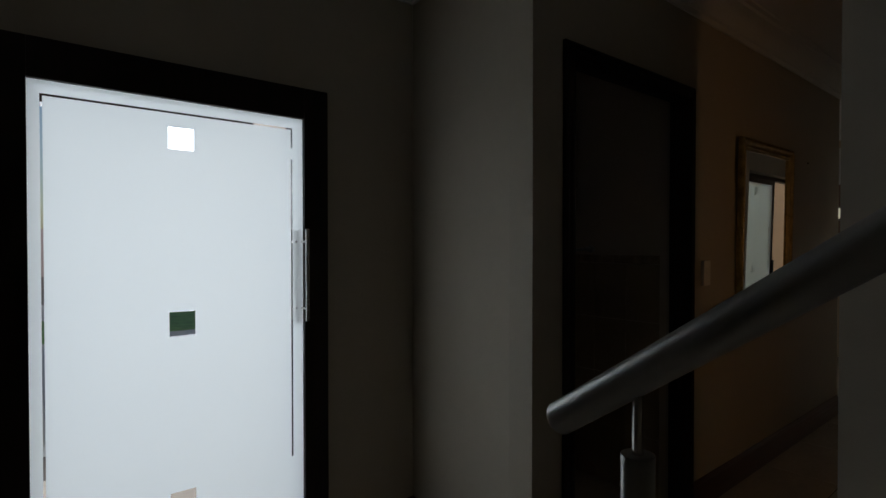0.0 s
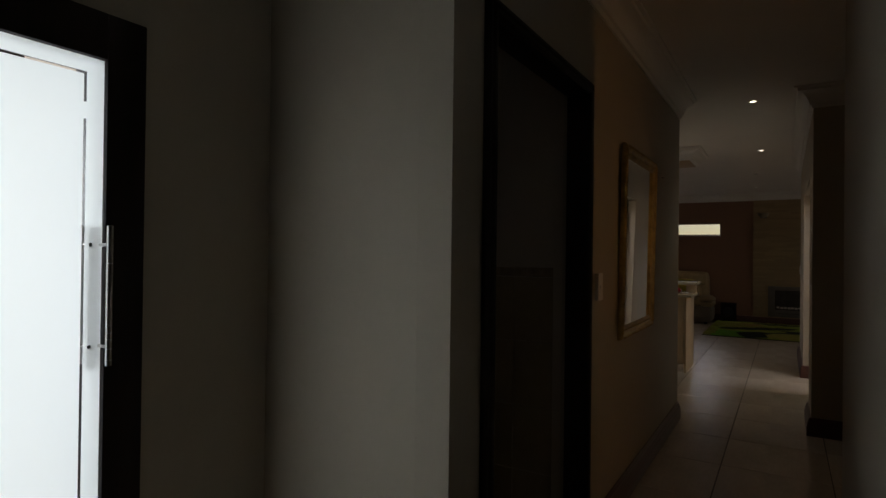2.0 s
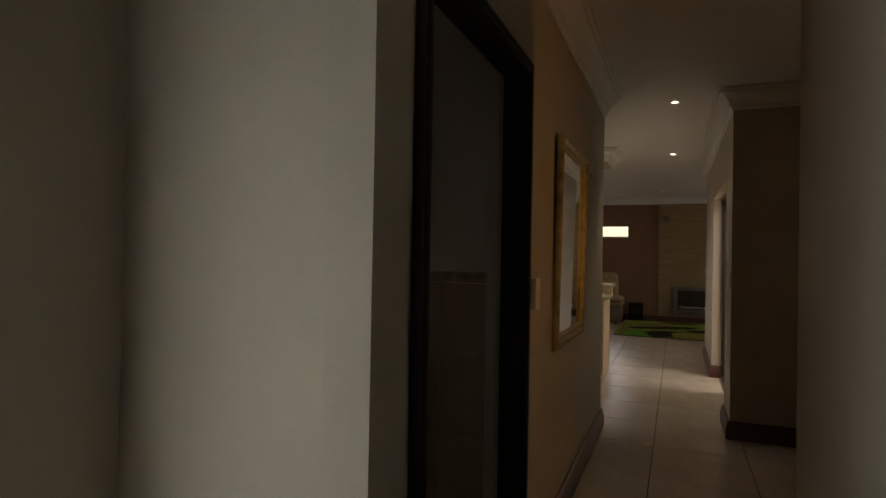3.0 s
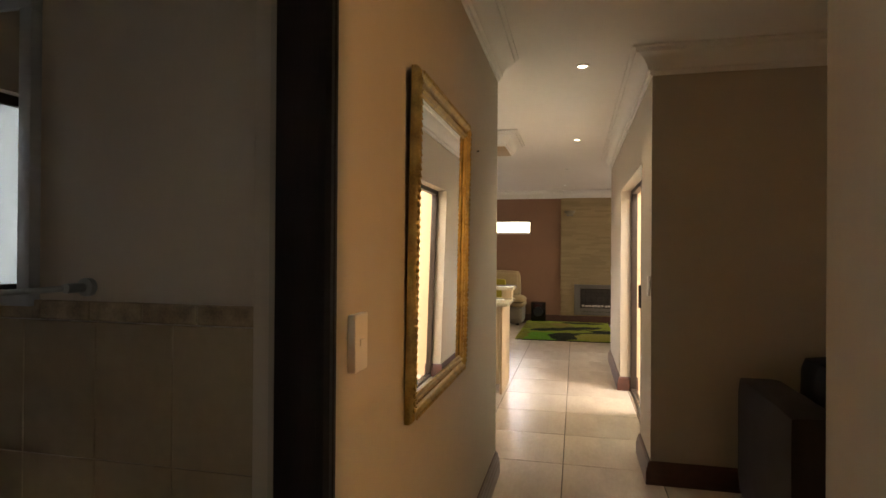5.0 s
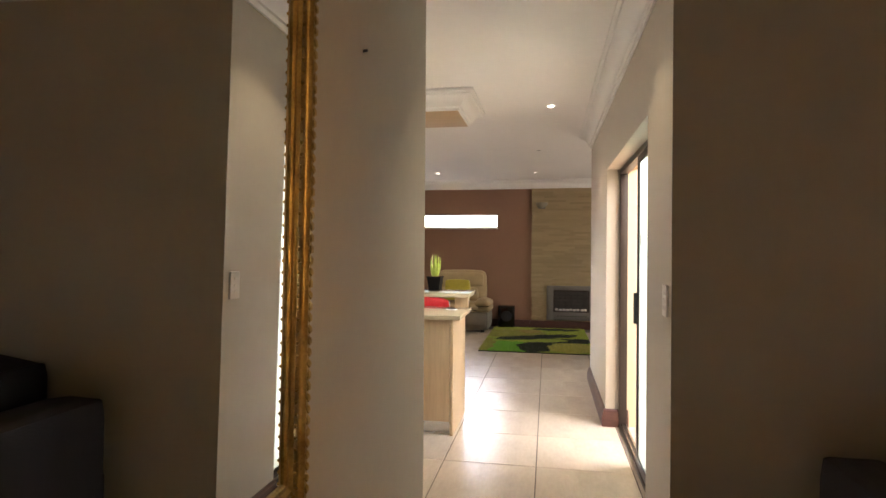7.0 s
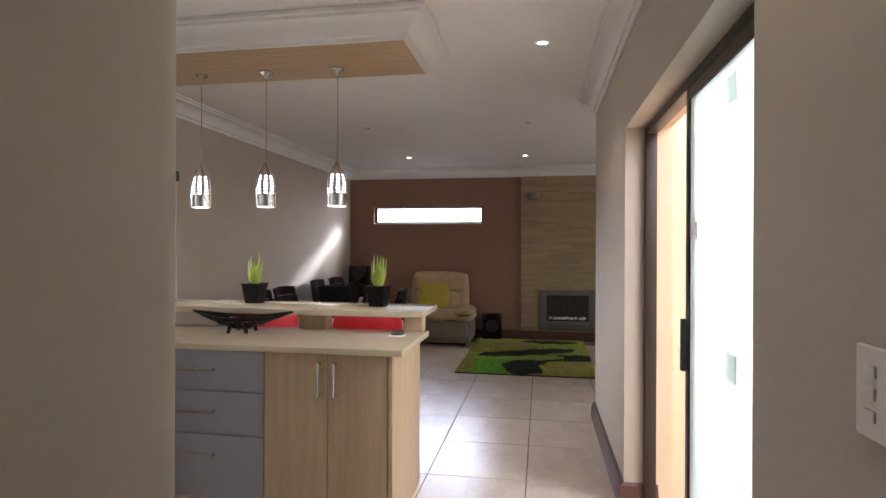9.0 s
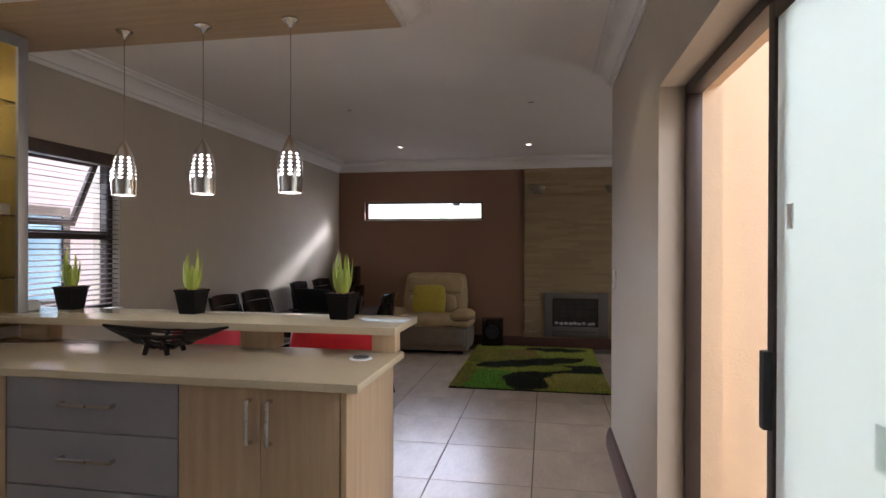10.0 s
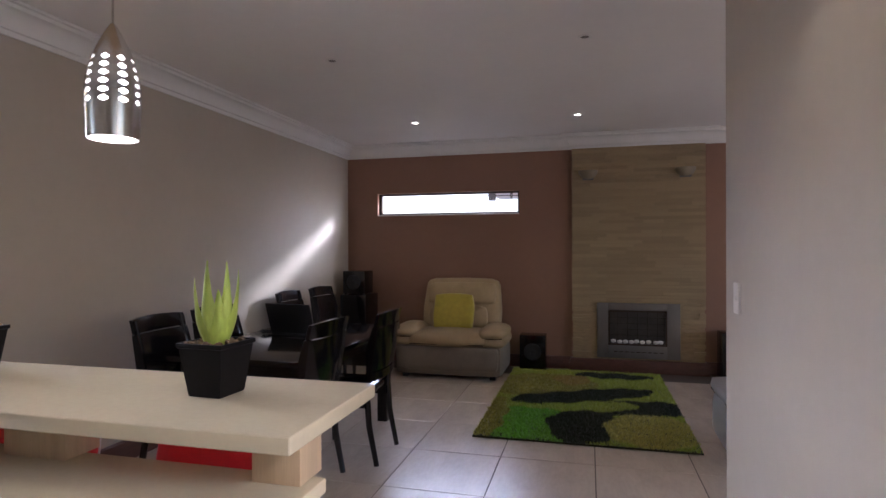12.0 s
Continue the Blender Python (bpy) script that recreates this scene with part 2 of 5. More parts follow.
def lathe(profile, sides=32, caps=(True, True)):
    """Turns (radius, height) pairs about z."""
    bm = bmesh.new()
    rings = [[bm.verts.new((r * math.cos(a), r * math.sin(a), z)) for a in [math.tau * k / sides for k in range(sides)]] for r, z in profile]
    for a, b in zip(rings, rings[1:]):
        for k in range(sides):
            bm.faces.new((a[k], a[(k + 1) % sides], b[(k + 1) % sides], b[k]))
    if caps[0]:
        bm.faces.new(rings[0][::-1])
    if caps[1]:
        bm.faces.new(rings[-1])
    return bm


def sweep(profile, path, closed=False):
    """Runs a profile of (out, up) along a plan line of (x, y, z); out is to the line's left, corners mitred."""
    bm = bmesh.new()
    pts = [Vector(p) for p in path]
    n = len(pts)
    rings = []
    for i, p in enumerate(pts):
        a = pts[i - 1] if (i or closed) else None
        b = pts[(i + 1) % n] if (i < n - 1 or closed) else None
        d0 = (p - a).normalized() if a is not None else (b - p).normalized()
        d1 = (b - p).normalized() if b is not None else d0
        n0, n1 = Vector((-d0.y, d0.x, 0)), Vector((-d1.y, d1.x, 0))
        m = (n0 + n1).normalized()
        k = 1 / max(0.2, m.dot(n0))
        rings.append([bm.verts.new(p + m * (o * k) + Vector((0, 0, u))) for o, u in profile])
    pairs = list(zip(rings, rings[1:])) + ([(rings[-1], rings[0])] if closed else [])
    for a, b in pairs:
        for k in range(len(profile)):
            j = (k + 1) % len(profile)
            bm.faces.new((a[k], b[k], b[j], a[j]))
    if not closed:
        bm.faces.new(rings[0])
        bm.faces.new(rings[-1][::-1])
    bmesh.ops.recalc_face_normals(bm, faces=bm.faces[:])
    return bm


def prism(outline, z0, z1):
    """Raises a plan outline from z0 to z1."""
    bm = bmesh.new()
    lo = [bm.verts.new((x, y, z0)) for x, y in outline]
    hi = [bm.verts.new((x, y, z1)) for x, y in outline]
    n = len(outline)
    for k in range(n):
        bm.faces.new((lo[k], lo[(k + 1) % n], hi[(k + 1) % n], hi[k]))
    bm.faces.new(lo[::-1])
    bm.faces.new(hi)
    bmesh.ops.recalc_face_normals(bm, faces=bm.faces[:])
    return bm


# ---- large structure ----
CEIL = 2.67
XL, XR, XF = -1.125, -0.175, -1.958      # faces of the corridor and of the entrance wall
XW, YF = -3.701, 13.847                  # dining wall and end wall
structure("floor", boxes((-4.2, -2.2, -0.2, 4.2, 14.2, -0.005)), GROUT, "grout bed under the cream floor tiles", "floor")
structure("ceiling", boxes((-4.2, -2.2, CEIL, 0.055, 14.2, CEIL + 0.12), (0.055, -2.2, CEIL, 4.2, 5.87, CEIL + 0.12), (0.055, 9.57, CEIL, 4.2, 14.2, CEIL + 0.12)),
          WHITE, "white painted plaster ceiling", "ceiling")
structure("wall_front", boxes((XF - 0.23, -2.0, 0, XF, 0.32, CEIL), (XF - 0.23, 1.487, 0, XF, 1.955, CEIL), (XF - 0.23, 0.32, 2.013, XF, 1.487, CEIL)), WALL, "beige painted wall round the entrance door")
structure("wall_back", boxes((-2.19, -2.2, 0, 3.8, -2.0, CEIL)), WALL, "beige painted wall behind the stairs")
structure("wall_jog", prism([(XF, 1.957), (-1.235, 1.862), (-1.235, 2.02), (XF, 2.08)], 0, CEIL), WALL, "pale painted wall beside the bathroom door")


def joined(bm, other):
    me = bpy.data.meshes.new("joined")
    other.to_mesh(me)
    other.free()
    bm.from_mesh(me)
    bpy.data.meshes.remove(me)
    return bm


bm = boxes((-1.235, 1.85, 0, XL, 2.063, CEIL), (-1.235, 3.055, 0, XL, 5.6, CEIL), (-1.235, 2.063, 2.105, XL, 3.055, CEIL))
R = 0.09
arc = [(XL - R + R * math.cos(a), 5.64 + R * math.sin(a)) for a in [math.pi / 2 * k / 10 for k in range(11)]]
joined(bm, prism([(-1.235, 5.6), (XL, 5.6)] + arc + [(-1.235, 5.64 + R)], 0, CEIL))
structure("wall_corridor_left", bm, WALL, "beige corridor wall with a rounded end and bathroom doorway")
structure("wall_kitchen_back", boxes((-3.93, 5.58, 0, -1.235, 5.73, CEIL)), WALL, "beige kitchen wall")
structure("wall_stair", prism([(-0.145, 1.68), (3.6, 1.68), (3.6, 3.27), (-0.153, 3.27)], 0, CEIL), WALL, "beige painted wall block beside the stairs")
structure("wall_lounge", boxes((XR, 5.72, 0, 3.6, 5.87, CEIL)), WALL, "beige painted lounge wall behind the sofa")
# The opening from y 3.45 is unseen, added for the warm lounge lamp.
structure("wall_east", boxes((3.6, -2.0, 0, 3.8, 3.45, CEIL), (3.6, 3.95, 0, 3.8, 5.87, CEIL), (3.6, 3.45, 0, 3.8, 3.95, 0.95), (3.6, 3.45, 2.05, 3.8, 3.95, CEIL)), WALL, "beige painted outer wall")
structure("wall_corridor_right", boxes((XR, 5.87, 0, 0.057, 6.264, CEIL), (XR, 8.15, 0, 0.057, 9.8, CEIL), (XR, 6.264, 2.057, 0.057, 8.15, CEIL)), WALL, "beige wall with a wide sliding door opening")
structure("wall_living_return", boxes((0.057, 9.57, 0, 3.8, 9.8, CEIL)), WALL, "beige painted living room wall")
structure("wall_living_east", boxes((3.8, 9.57, 0, 4.0, 10.9, CEIL), (3.8, 13.1, 0, 4.0, 14.05, CEIL), (3.8, 10.9, 2.1, 4.0, 13.1, CEIL)), WALL, "beige living room wall with a wide doorway")
# The opening from y 6.2 is unseen, added to let side light in.
structure("wall_left", boxes((XW - 0.23, 5.73, 0, XW, 6.2, CEIL), (XW - 0.23, 6.95, 0, XW, 8.3, CEIL), (XW - 0.23, 6.2, 0, XW, 6.95, 1.1), (XW - 0.23, 6.2, 2.05, XW, 6.95, CEIL), (XW - 0.23, 9.362, 0, XW, YF, CEIL), (XW - 0.23, 8.3, 0, XW, 9.362, 0.93), (XW - 0.23, 8.3, 2.055, XW, 9.362, CEIL)), WALL, "beige dining wall with a dark framed window")
structure("wall_far", boxes((XW - 0.23, YF, 0, -3.297, YF + 0.2, CEIL), (-1.53, YF, 0, 4.0, YF + 0.2, CEIL), (-3.297, YF, 0, -1.53, YF + 0.2, 1.8), (-3.297, YF, 2.065, -1.53, YF + 0.2, CEIL)),
          TERRACOTTA, "terracotta painted end wall with a slot window")
structure("wall_bath_north", boxes((-3.2, 3.11, 0, -1.235, 3.24, CEIL)), BATHWALL, "white painted bathroom wall over a tiled dado")
structure("wall_bath_west", boxes((-3.2, 1.9, 0, -2.95, 1.97, CEIL), (-3.2, 2.6, 0, -2.95, 3.11, CEIL), (-3.2, 1.97, 0, -2.95, 2.6, 1.22), (-3.2, 1.97, 2.08, -2.95, 2.6, CEIL)), BATHWALL, "pale bathroom wall with a small window")
structure("wall_bath_south", boxes((-3.35, 1.75, 0, XF - 0.23, 1.9, CEIL)), BATHWALL, "pale painted bathroom wall")
# outside
structure("patio_wall", boxes((0.057, 8.2, -0.1, 4.4, 8.4, 3.0)), PEACH, "peach plastered patio wall", "wall")
structure("patio_reveal", boxes((-0.014, 8.146, 0.0, 0.06, 8.15, 2.053), (0.06, 8.146, -0.1, 0.075, 8.2, 2.4), (-0.014, 6.27, 2.053, 0.06, 8.146, 2.057)), PEACH, "peach plastered reveal of the sliding door", "wall")
structure("patio_floor", boxes((0.057, 5.87, -0.15, 4.4, 8.2, -0.02)), mat("patio_tile", (0.55, 0.45, 0.33), 0.6, scale=2), "pale tiled patio floor", "floor")
structure("porch_roof", boxes((-4.6, -2.2, 2.78, -2.19, 3.2, 2.88)), WHITE, "white soffit of the entrance porch", "porch")
# The beam is only shaded; dark wood colour carries that shade.
structure("porch_beam", boxes((-4.2, -2.2, 2.235, -4.05, 3.2, 2.78)), DARKWOOD, "porch edge beam, its shade put into a dark colour", "beam")
structure("ground", boxes((-70, -60, -0.35, 70, 80, -0.21)), mat("paved_ground", (0.3, 0.25, 0.2), 0.9, scale=1), "pale paved ground round the house", "ground")
pale = mat("pale_concrete_paving", (0.62, 0.59, 0.54), 0.85, scale=1.5, bump=0.2)
structure("pavement", boxes((-10.0, -20.0, -0.21, -3.4, 7.0, -0.15)), pale, "pale concrete paving in front of the entrance", "pavement")
structure("kerb", boxes((-15.9, -20.0, -0.21, -12.8, 7.0, -0.12)), pale, "pale concrete strip past the lawn", "kerb")
structure("lawn", boxes((-12.8, -20.0, -0.21, -10.0, 7.0, -0.14)), GRASS, "green lawn in front of the entrance", "ground")
structure("boundary_wall", boxes((-30.4, -30.0, -0.21, -30.2, 12.0, 1.9)), PINKWALL, "pale low boundary wall past the lawn", "wall")
structure("neighbour_wall", boxes((-6.6, 7.4, -0.21, -6.4, 22.0, 3.4)), PINKWALL, "pale pink neighbouring house wall", "wall")

CORNICE = [(0.0, -0.155), (0.012, -0.155), (0.016, -0.13), (0.03, -0.125), (0.035, -0.1), (0.055, -0.065), (0.085, -0.04), (0.105, -0.035), (0.11, -0.018), (0.13, -0.014), (0.13, 0.0), (0.0, 0.0)]
C = CEIL - 0.002
for line in (
    [(3.6, 1.68, C), (-0.145, 1.68, C), (-0.153, 3.27, C), (3.6, 3.27, C)],
    [(3.6, 5.72, C), (XR, 5.72, C), (XR, 9.8, C), (3.8, 9.8, C)],
    [(3.8, YF, C), (0.485, YF, C), (0.485, 13.79, C), (-0.925, 13.79, C), (-0.925, YF, C), (XW, YF, C), (XW, 5.73, C), (XL - 0.09, 5.73, C), (XL - 0.03, 5.70, C), (XL, 5.64, C), (XL, 1.85, C), (-1.235, 1.862, C), (XF, 1.957, C), (XF, -2.0, C), (3.6, -2.0, C)],
):
    structure("cornice", sweep(CORNICE, line), TRIM, "white moulded plaster cornice", "cornice")
SKIRTING = [(0.0, 0.0), (0.03, 0.0), (0.03, 0.075), (0.025, 0.085), (0.025, 0.1), (0.018, 0.112), (0.018, 0.125), (0.008, 0.138), (0.0, 0.138)]
for line in (
    [(3.6, 1.68, 0), (-0.145, 1.68, 0), (-0.153, 3.27, 0), (3.6, 3.27, 0)],
    [(3.6, 5.72, 0), (XR, 5.72, 0), (XR, 6.264, 0)],
    [(0.0, 8.15, 0), (XR, 8.15, 0), (XR, 9.8, 0), (3.8, 9.8, 0)],
    [(3.8, YF, 0), (0.485, YF, 0), (0.485, 13.79, 0), (-0.925, 13.79, 0), (-0.925, YF, 0), (XW, YF, 0), (XW, 8.35, 0)],
    [(-2.0, 5.73, 0), (XL - 0.09, 5.73, 0), (XL - 0.03, 5.70, 0), (XL, 5.64, 0), (XL, 3.09, 0)],
    [(XL, 2.02, 0), (XL, 1.85, 0), (-1.235, 1.862, 0), (XF, 1.957, 0), (XF, 1.49, 0)],
):
    structure("baseboard", sweep(SKIRTING, line), SKIRT, "dark red-brown moulded wooden skirting", "skirting")


# ---- entrance hall ----
def entrance_door():
    t = thing("door_1", "frosted glass entrance door in a wide dark wooden frame", "door", kind="structure")
    x0, x1 = XF - 0.16, XF + 0.012
    part("door_frame", boxes((x0, 0.321, 0, x1, 0.443, 2.012), (x0, 1.376, 0, x1, 1.486, 2.012), (x0, 0.443, 1.884, x1, 1.376, 2.012), bevel=0.004), DARKWOOD, t, "dark stained frame")
    gx = XF - 0.004
    # the sandblasted sheet: a grid with clear squares and a clear line left out of it
    e = 0.0035
    ys = [0.444, 0.4815 - e, 0.4815 + e, 0.853, 0.942, 1.326 - e, 1.326 + e, 1.375]
    zs = [0.02, 0.38, 0.47, 0.49, 1.035, 1.125, 1.29, 1.42, 1.708, 1.715, 1.76, 1.788, 1.838 - e, 1.838 + e, 1.883]

    def clear(y, z):
        if 0.853 < y < 0.942:
            return 0.38 < z < 0.47 or 1.035 < z < 1.125 or 1.708 < z < 1.788 or abs(z - 1.838) < e
        if abs(y - 0.4815) < e:
            return 0.38 < z < 1.838 + e
        if abs(y - 1.326) < e:
            return 0.49 < z < 1.715 or 1.76 < z < 1.838 + e
        return 0.4815 < y < 1.326 and abs(z - 1.838) < e

    sheet = bmesh.new()
    grid = [[sheet.verts.new((gx, y, z)) for z in zs] for y in ys]
    for i in range(len(ys) - 1):
        for j in range(len(zs) - 1):
            if not clear((ys[i] + ys[i + 1]) / 2, (zs[j] + zs[j + 1]) / 2):
                sheet.faces.new((grid[i][j], grid[i + 1][j], grid[i + 1][j + 1], grid[i][j + 1]))
    part("pane", sheet, FROST, t, "sandblasted frosted pane with a clear border line", smooth=0)
    for a, b in ((0.38, 0.47), (1.035, 1.125), (1.708, 1.788)):
        part("clear_square", boxes((gx - 0.006, 0.854, a + 0.001, gx - 0.003, 0.941, b - 0.001)), CLEAR, t, "clear square of glass").visible_shadow = False
    for x, y, name in ((XF + 0.045, 1.371, "pull_handle"), (XF - 0.045, 1.345, "outer_handle")):
        h = part(name, tube([(x, y, 1.05), (x, y, 1.428)], 0.0085), STEEL, t, "tall steel pull handle")
        for z in (1.10, 1.376):
            part("standoff", tube([(gx if x < gx else XF - 0.002, y, z), (x, y, z)], 0.005, 10), STEEL, h)
    part("threshold", boxes((x0, 0.443, 0, x1, 1.376, 0.018), bevel=0.003), DARKWOOD, t)


def stair_rail():
    t = thing("stair_handrail", "round brushed steel handrail rising on steel posts", "handrail")
    a = Vector((-0.11, 0.668, 1.22))
    d = Vector((0.826, -0.11, 0.553))
    part("top_rail", tube([a, a + d * 0.4, a + d * 1.5], 0.015, 24), DARKSTEEL, t)
    part("end_cap", tube([a - d * 0.004, a], [0.012, 0.015], 24), STEEL, t)
    for k in (0.1, 0.75, 1.4):
        p = a + d * k
        post = part("post", tube([(p.x, p.y, 0), (p.x, p.y, p.z - 0.062)], 0.013, 20), DARKSTEEL, t)
        part("saddle", tube([(p.x, p.y, p.z - 0.062), (p.x, p.y, p.z - 0.012)], 0.0045, 10), STEEL, post)
        part("floor_flange", lathe([(0.036, 0.0), (0.036, 0.008), (0.018, 0.012)], 20), STEEL, post).location = (p.x, p.y, 0)


def bathroom_door_frame():
    t = thing("door_2", "dark stained wooden door frame of the open bathroom", "door", kind="structure")
    x = XL
    for name, r in (("jamb", (-1.212, 2.063, 0, x + 0.004, 2.083, 2.085)), ("jamb", (-1.212, 3.035, 0, x + 0.004, 3.054, 2.085)), ("head", (-1.212, 2.063, 2.085, x + 0.004, 3.054, 2.104))):
        part(name, boxes(r, bevel=0.003), DARKWOOD, t)
    prof = [(0, 0), (0.06, 0), (0.06, 0.012), (0.05, 0.02), (0.04, 0.02), (0.033, 0.014), (0.024, 0.024), (0.01, 0.024), (0, 0.016)]
    ends = {"architrave": [((2.083, -1, 0.0, 0), (2.083, -1, 2.085, 1)), ((3.035, 1, 0.0, 0), (3.035, 1, 2.085, 1))], "head_architrave": [((2.083, -1, 2.085, 1), (3.035, 1, 2.085, 1))]}
    for name in ends:
        for ends_a, ends_b in ends[name]:
            bm = bmesh.new()
            lo, hi = [[bm.verts.new((x + 0.004 + u, y + s * w, z + up * w)) for w, u in prof] for y, s, z, up in (ends_a, ends_b)]
            for k in range(len(prof)):
                j = (k + 1) % len(prof)
                bm.faces.new((lo[k], lo[j], hi[j], hi[k]))
            bm.faces.new(lo)
            bm.faces.new(hi)
            bmesh.ops.recalc_face_normals(bm, faces=bm.faces[:])
            part(name, bm, DARKWOOD, t)


def wall_switch(m, label, rockers=1, tall=0.13, wide=0.082, deep=0.012):
    """A plate in its own x, z plane, facing -y."""
    t = thing("light_switch", label, "switch", m, "wall switches")
    part("plate", boxes((-wide / 2, -deep, -tall / 2, wide / 2, -0.002, tall / 2), bevel=0.004, seg=3), SWITCH, t)
    for k in range(rockers):
        z = (k - (rockers - 1) / 2) * 0.03
        part("rocker", boxes((-0.013, -deep - 0.0035, z - 0.008, 0.013, -deep + 0.001, z + 0.008), bevel=0.0015), SWITCH, t)
    return t


entrance_door()
stair_rail()
bathroom_door_frame()
wall_switch(pose(XL, 3.234, 1.212, 0, 0, 90), "cream plastic light switch on the corridor wall", 1, 0.13, 0.076, 0.021)
wall_switch(pose(XR, 5.80, 1.21, 0, 0, -90), "white plastic light switch beside the sliding door", 3, 0.125, 0.075)
wall_switch(pose(XR, 9.59, 1.19, 0, 0, -90), "white plastic switch near the living room corner", 1, 0.12, 0.075)
wall_switch(pose(0.405, 8.2, 1.37), "white weatherproof switch on the patio wall", 1, 0.12, 0.09)


# ---- bathroom seen through the doorway ----
def bathroom():
    dado = thing("tiled_dado", "beige bathroom wall tiles under a patterned border", "wall tiles", kind="structure")
    for i in range(8):
        for j in range(4):
            x = -1.292 - i * 0.203
            part("tile", boxes((x - 0.201, 3.098, j * 0.3135, x, 3.108, j * 0.3135 + 0.312), bevel=0.0015, seg=1), BATHTILE, dado)
    border = mat("mosaic_border_tile", (0.36, 0.26, 0.17), 0.4, vary=0.45, scale=22, bump=0.1, rand=0.16)
    for i in range(11):
        x = -1.292 - i * 0.14
        part("border_tile", boxes((x - 0.139, 3.094, 1.256, x, 3.108, 1.3), bevel=0.003, seg=1), border, dado)
    part("edge_trim", boxes((-1.29, 3.085, 0, -1.238, 3.109, 2.6), bevel=0.006), BATHWALL, dado, "pale upright trim beside the door")
    m = thing("bathroom_mirror", "wide mirror with a pale frame over the basin", "mirror")
    part("glass", boxes((-2.82, 3.088, 1.32, -1.9, 3.096, 1.985)), MIRROR, m)
    part("frame", boxes((-2.86, 3.08, 1.285, -1.866, 3.11, 1.322), (-2.86, 3.08, 1.983, -1.866, 3.11, 2.02), (-2.86, 3.08, 1.322, -2.82, 3.11, 1.983), (-1.902, 3.08, 1.322, -1.866, 3.11, 1.983), bevel=0.004), CABFRAME, m)
    r = thing("towel_bar", "short chrome towel bar on the bathroom wall", "towel bar")
    part("bar", tube([(-1.93, 3.0, 1.316), (-1.915, 3.03, 1.316), (-1.9, 3.04, 1.318), (-1.73, 3.05, 1.332)], 0.007), DARKSTEEL, r)
    part("mount", tube([(-1.725, 3.11, 1.332), (-1.725, 3.095, 1.332), (-1.725, 3.09, 1.332), (-1.725, 3.045, 1.332)], [0.021, 0.021, 0.011, 0.011]), DARKSTEEL, r)
    v = thing("vanity", "beige tiled vanity counter in the bathroom", "vanity")
    part("counter", boxes((-2.94, 2.62, 0.78, -1.87, 3.09, 0.83), bevel=0.006), BATHTILE, v)
    part("body", boxes((-2.94, 2.66, 0, -1.9, 3.09, 0.78), bevel=0.004), BATHTILE, v)
    b = thing("vessel_basin", "white square porcelain basin on the vanity", "basin")
    bm = boxes((-2.55, 2.68, 0.83, -1.98, 3.04, 0.845), (-2.55, 2.68, 0.84, -2.525, 3.04, 0.955), (-2.005, 2.68, 0.84, -1.98, 3.04, 0.955), (-2.53, 2.68, 0.84, -2.0, 2.705, 0.955), (-2.53, 3.015, 0.84, -2.0, 3.04, 0.955), bevel=0.008)
    part("bowl", bm, PORCELAIN, b)
    part("tap", tube([(-2.26, 3.06, 0.83), (-2.26, 3.06, 1.06), (-2.26, 3.03, 1.09), (-2.26, 2.93, 1.08)], 0.012), STEEL, v)



def plain_window(name, label, x0, y0, x1, y1, z0, z1, glazing=CLEAR):
    """A dark framed pane that fills an opening of a wall along x or y."""
    t = thing(name, label, "window", kind="structure")
    f = 0.045
    if abs(x1 - x0) > abs(y1 - y0):
        rows = ((x0, y0, z0, x0 + f, y1, z1), (x1 - f, y0, z0, x1, y1, z1), (x0 + f, y0, z0, x1 - f, y1, z0 + f), (x0 + f, y0, z1 - f, x1 - f, y1, z1))
        glass = (x0 + f, (y0 + y1) / 2, z0 + f, x1 - f, (y0 + y1) / 2 + 0.005, z1 - f)
    else:
        rows = ((x0, y0, z0, x1, y0 + f, z1), (x0, y1 - f, z0, x1, y1, z1), (x0, y0 + f, z0, x1, y1 - f, z0 + f), (x0, y0 + f, z1 - f, x1, y1 - f, z1))
        glass = ((x0 + x1) / 2, y0 + f, z0 + f, (x0 + x1) / 2 + 0.005, y1 - f, z1 - f)
    part("window_frame", boxes(*rows, bevel=0.003), BLACKMETAL, t)
    part("pane", boxes(glass), glazing, t).visible_shadow = glazing is OBSCURE


bathroom()
plain_window("window_4", "dark framed bathroom window", -3.05, 1.97, -3.0, 2.6, 1.22, 2.08, OBSCURE)
# Unseen side window, added so that more light reaches the corridor.
plain_window("window_6", "unseen kitchen side window added to brighten the corridor", XW - 0.12, 6.2, XW - 0.07, 6.95, 1.1, 2.05)
# Unseen window, added only to give the warm lounge lamp an opening.
plain_window("window_5", "unseen lounge window added for the warm fill lamp", 3.7, 3.45, 3.75, 3.95, 0.95, 2.05)


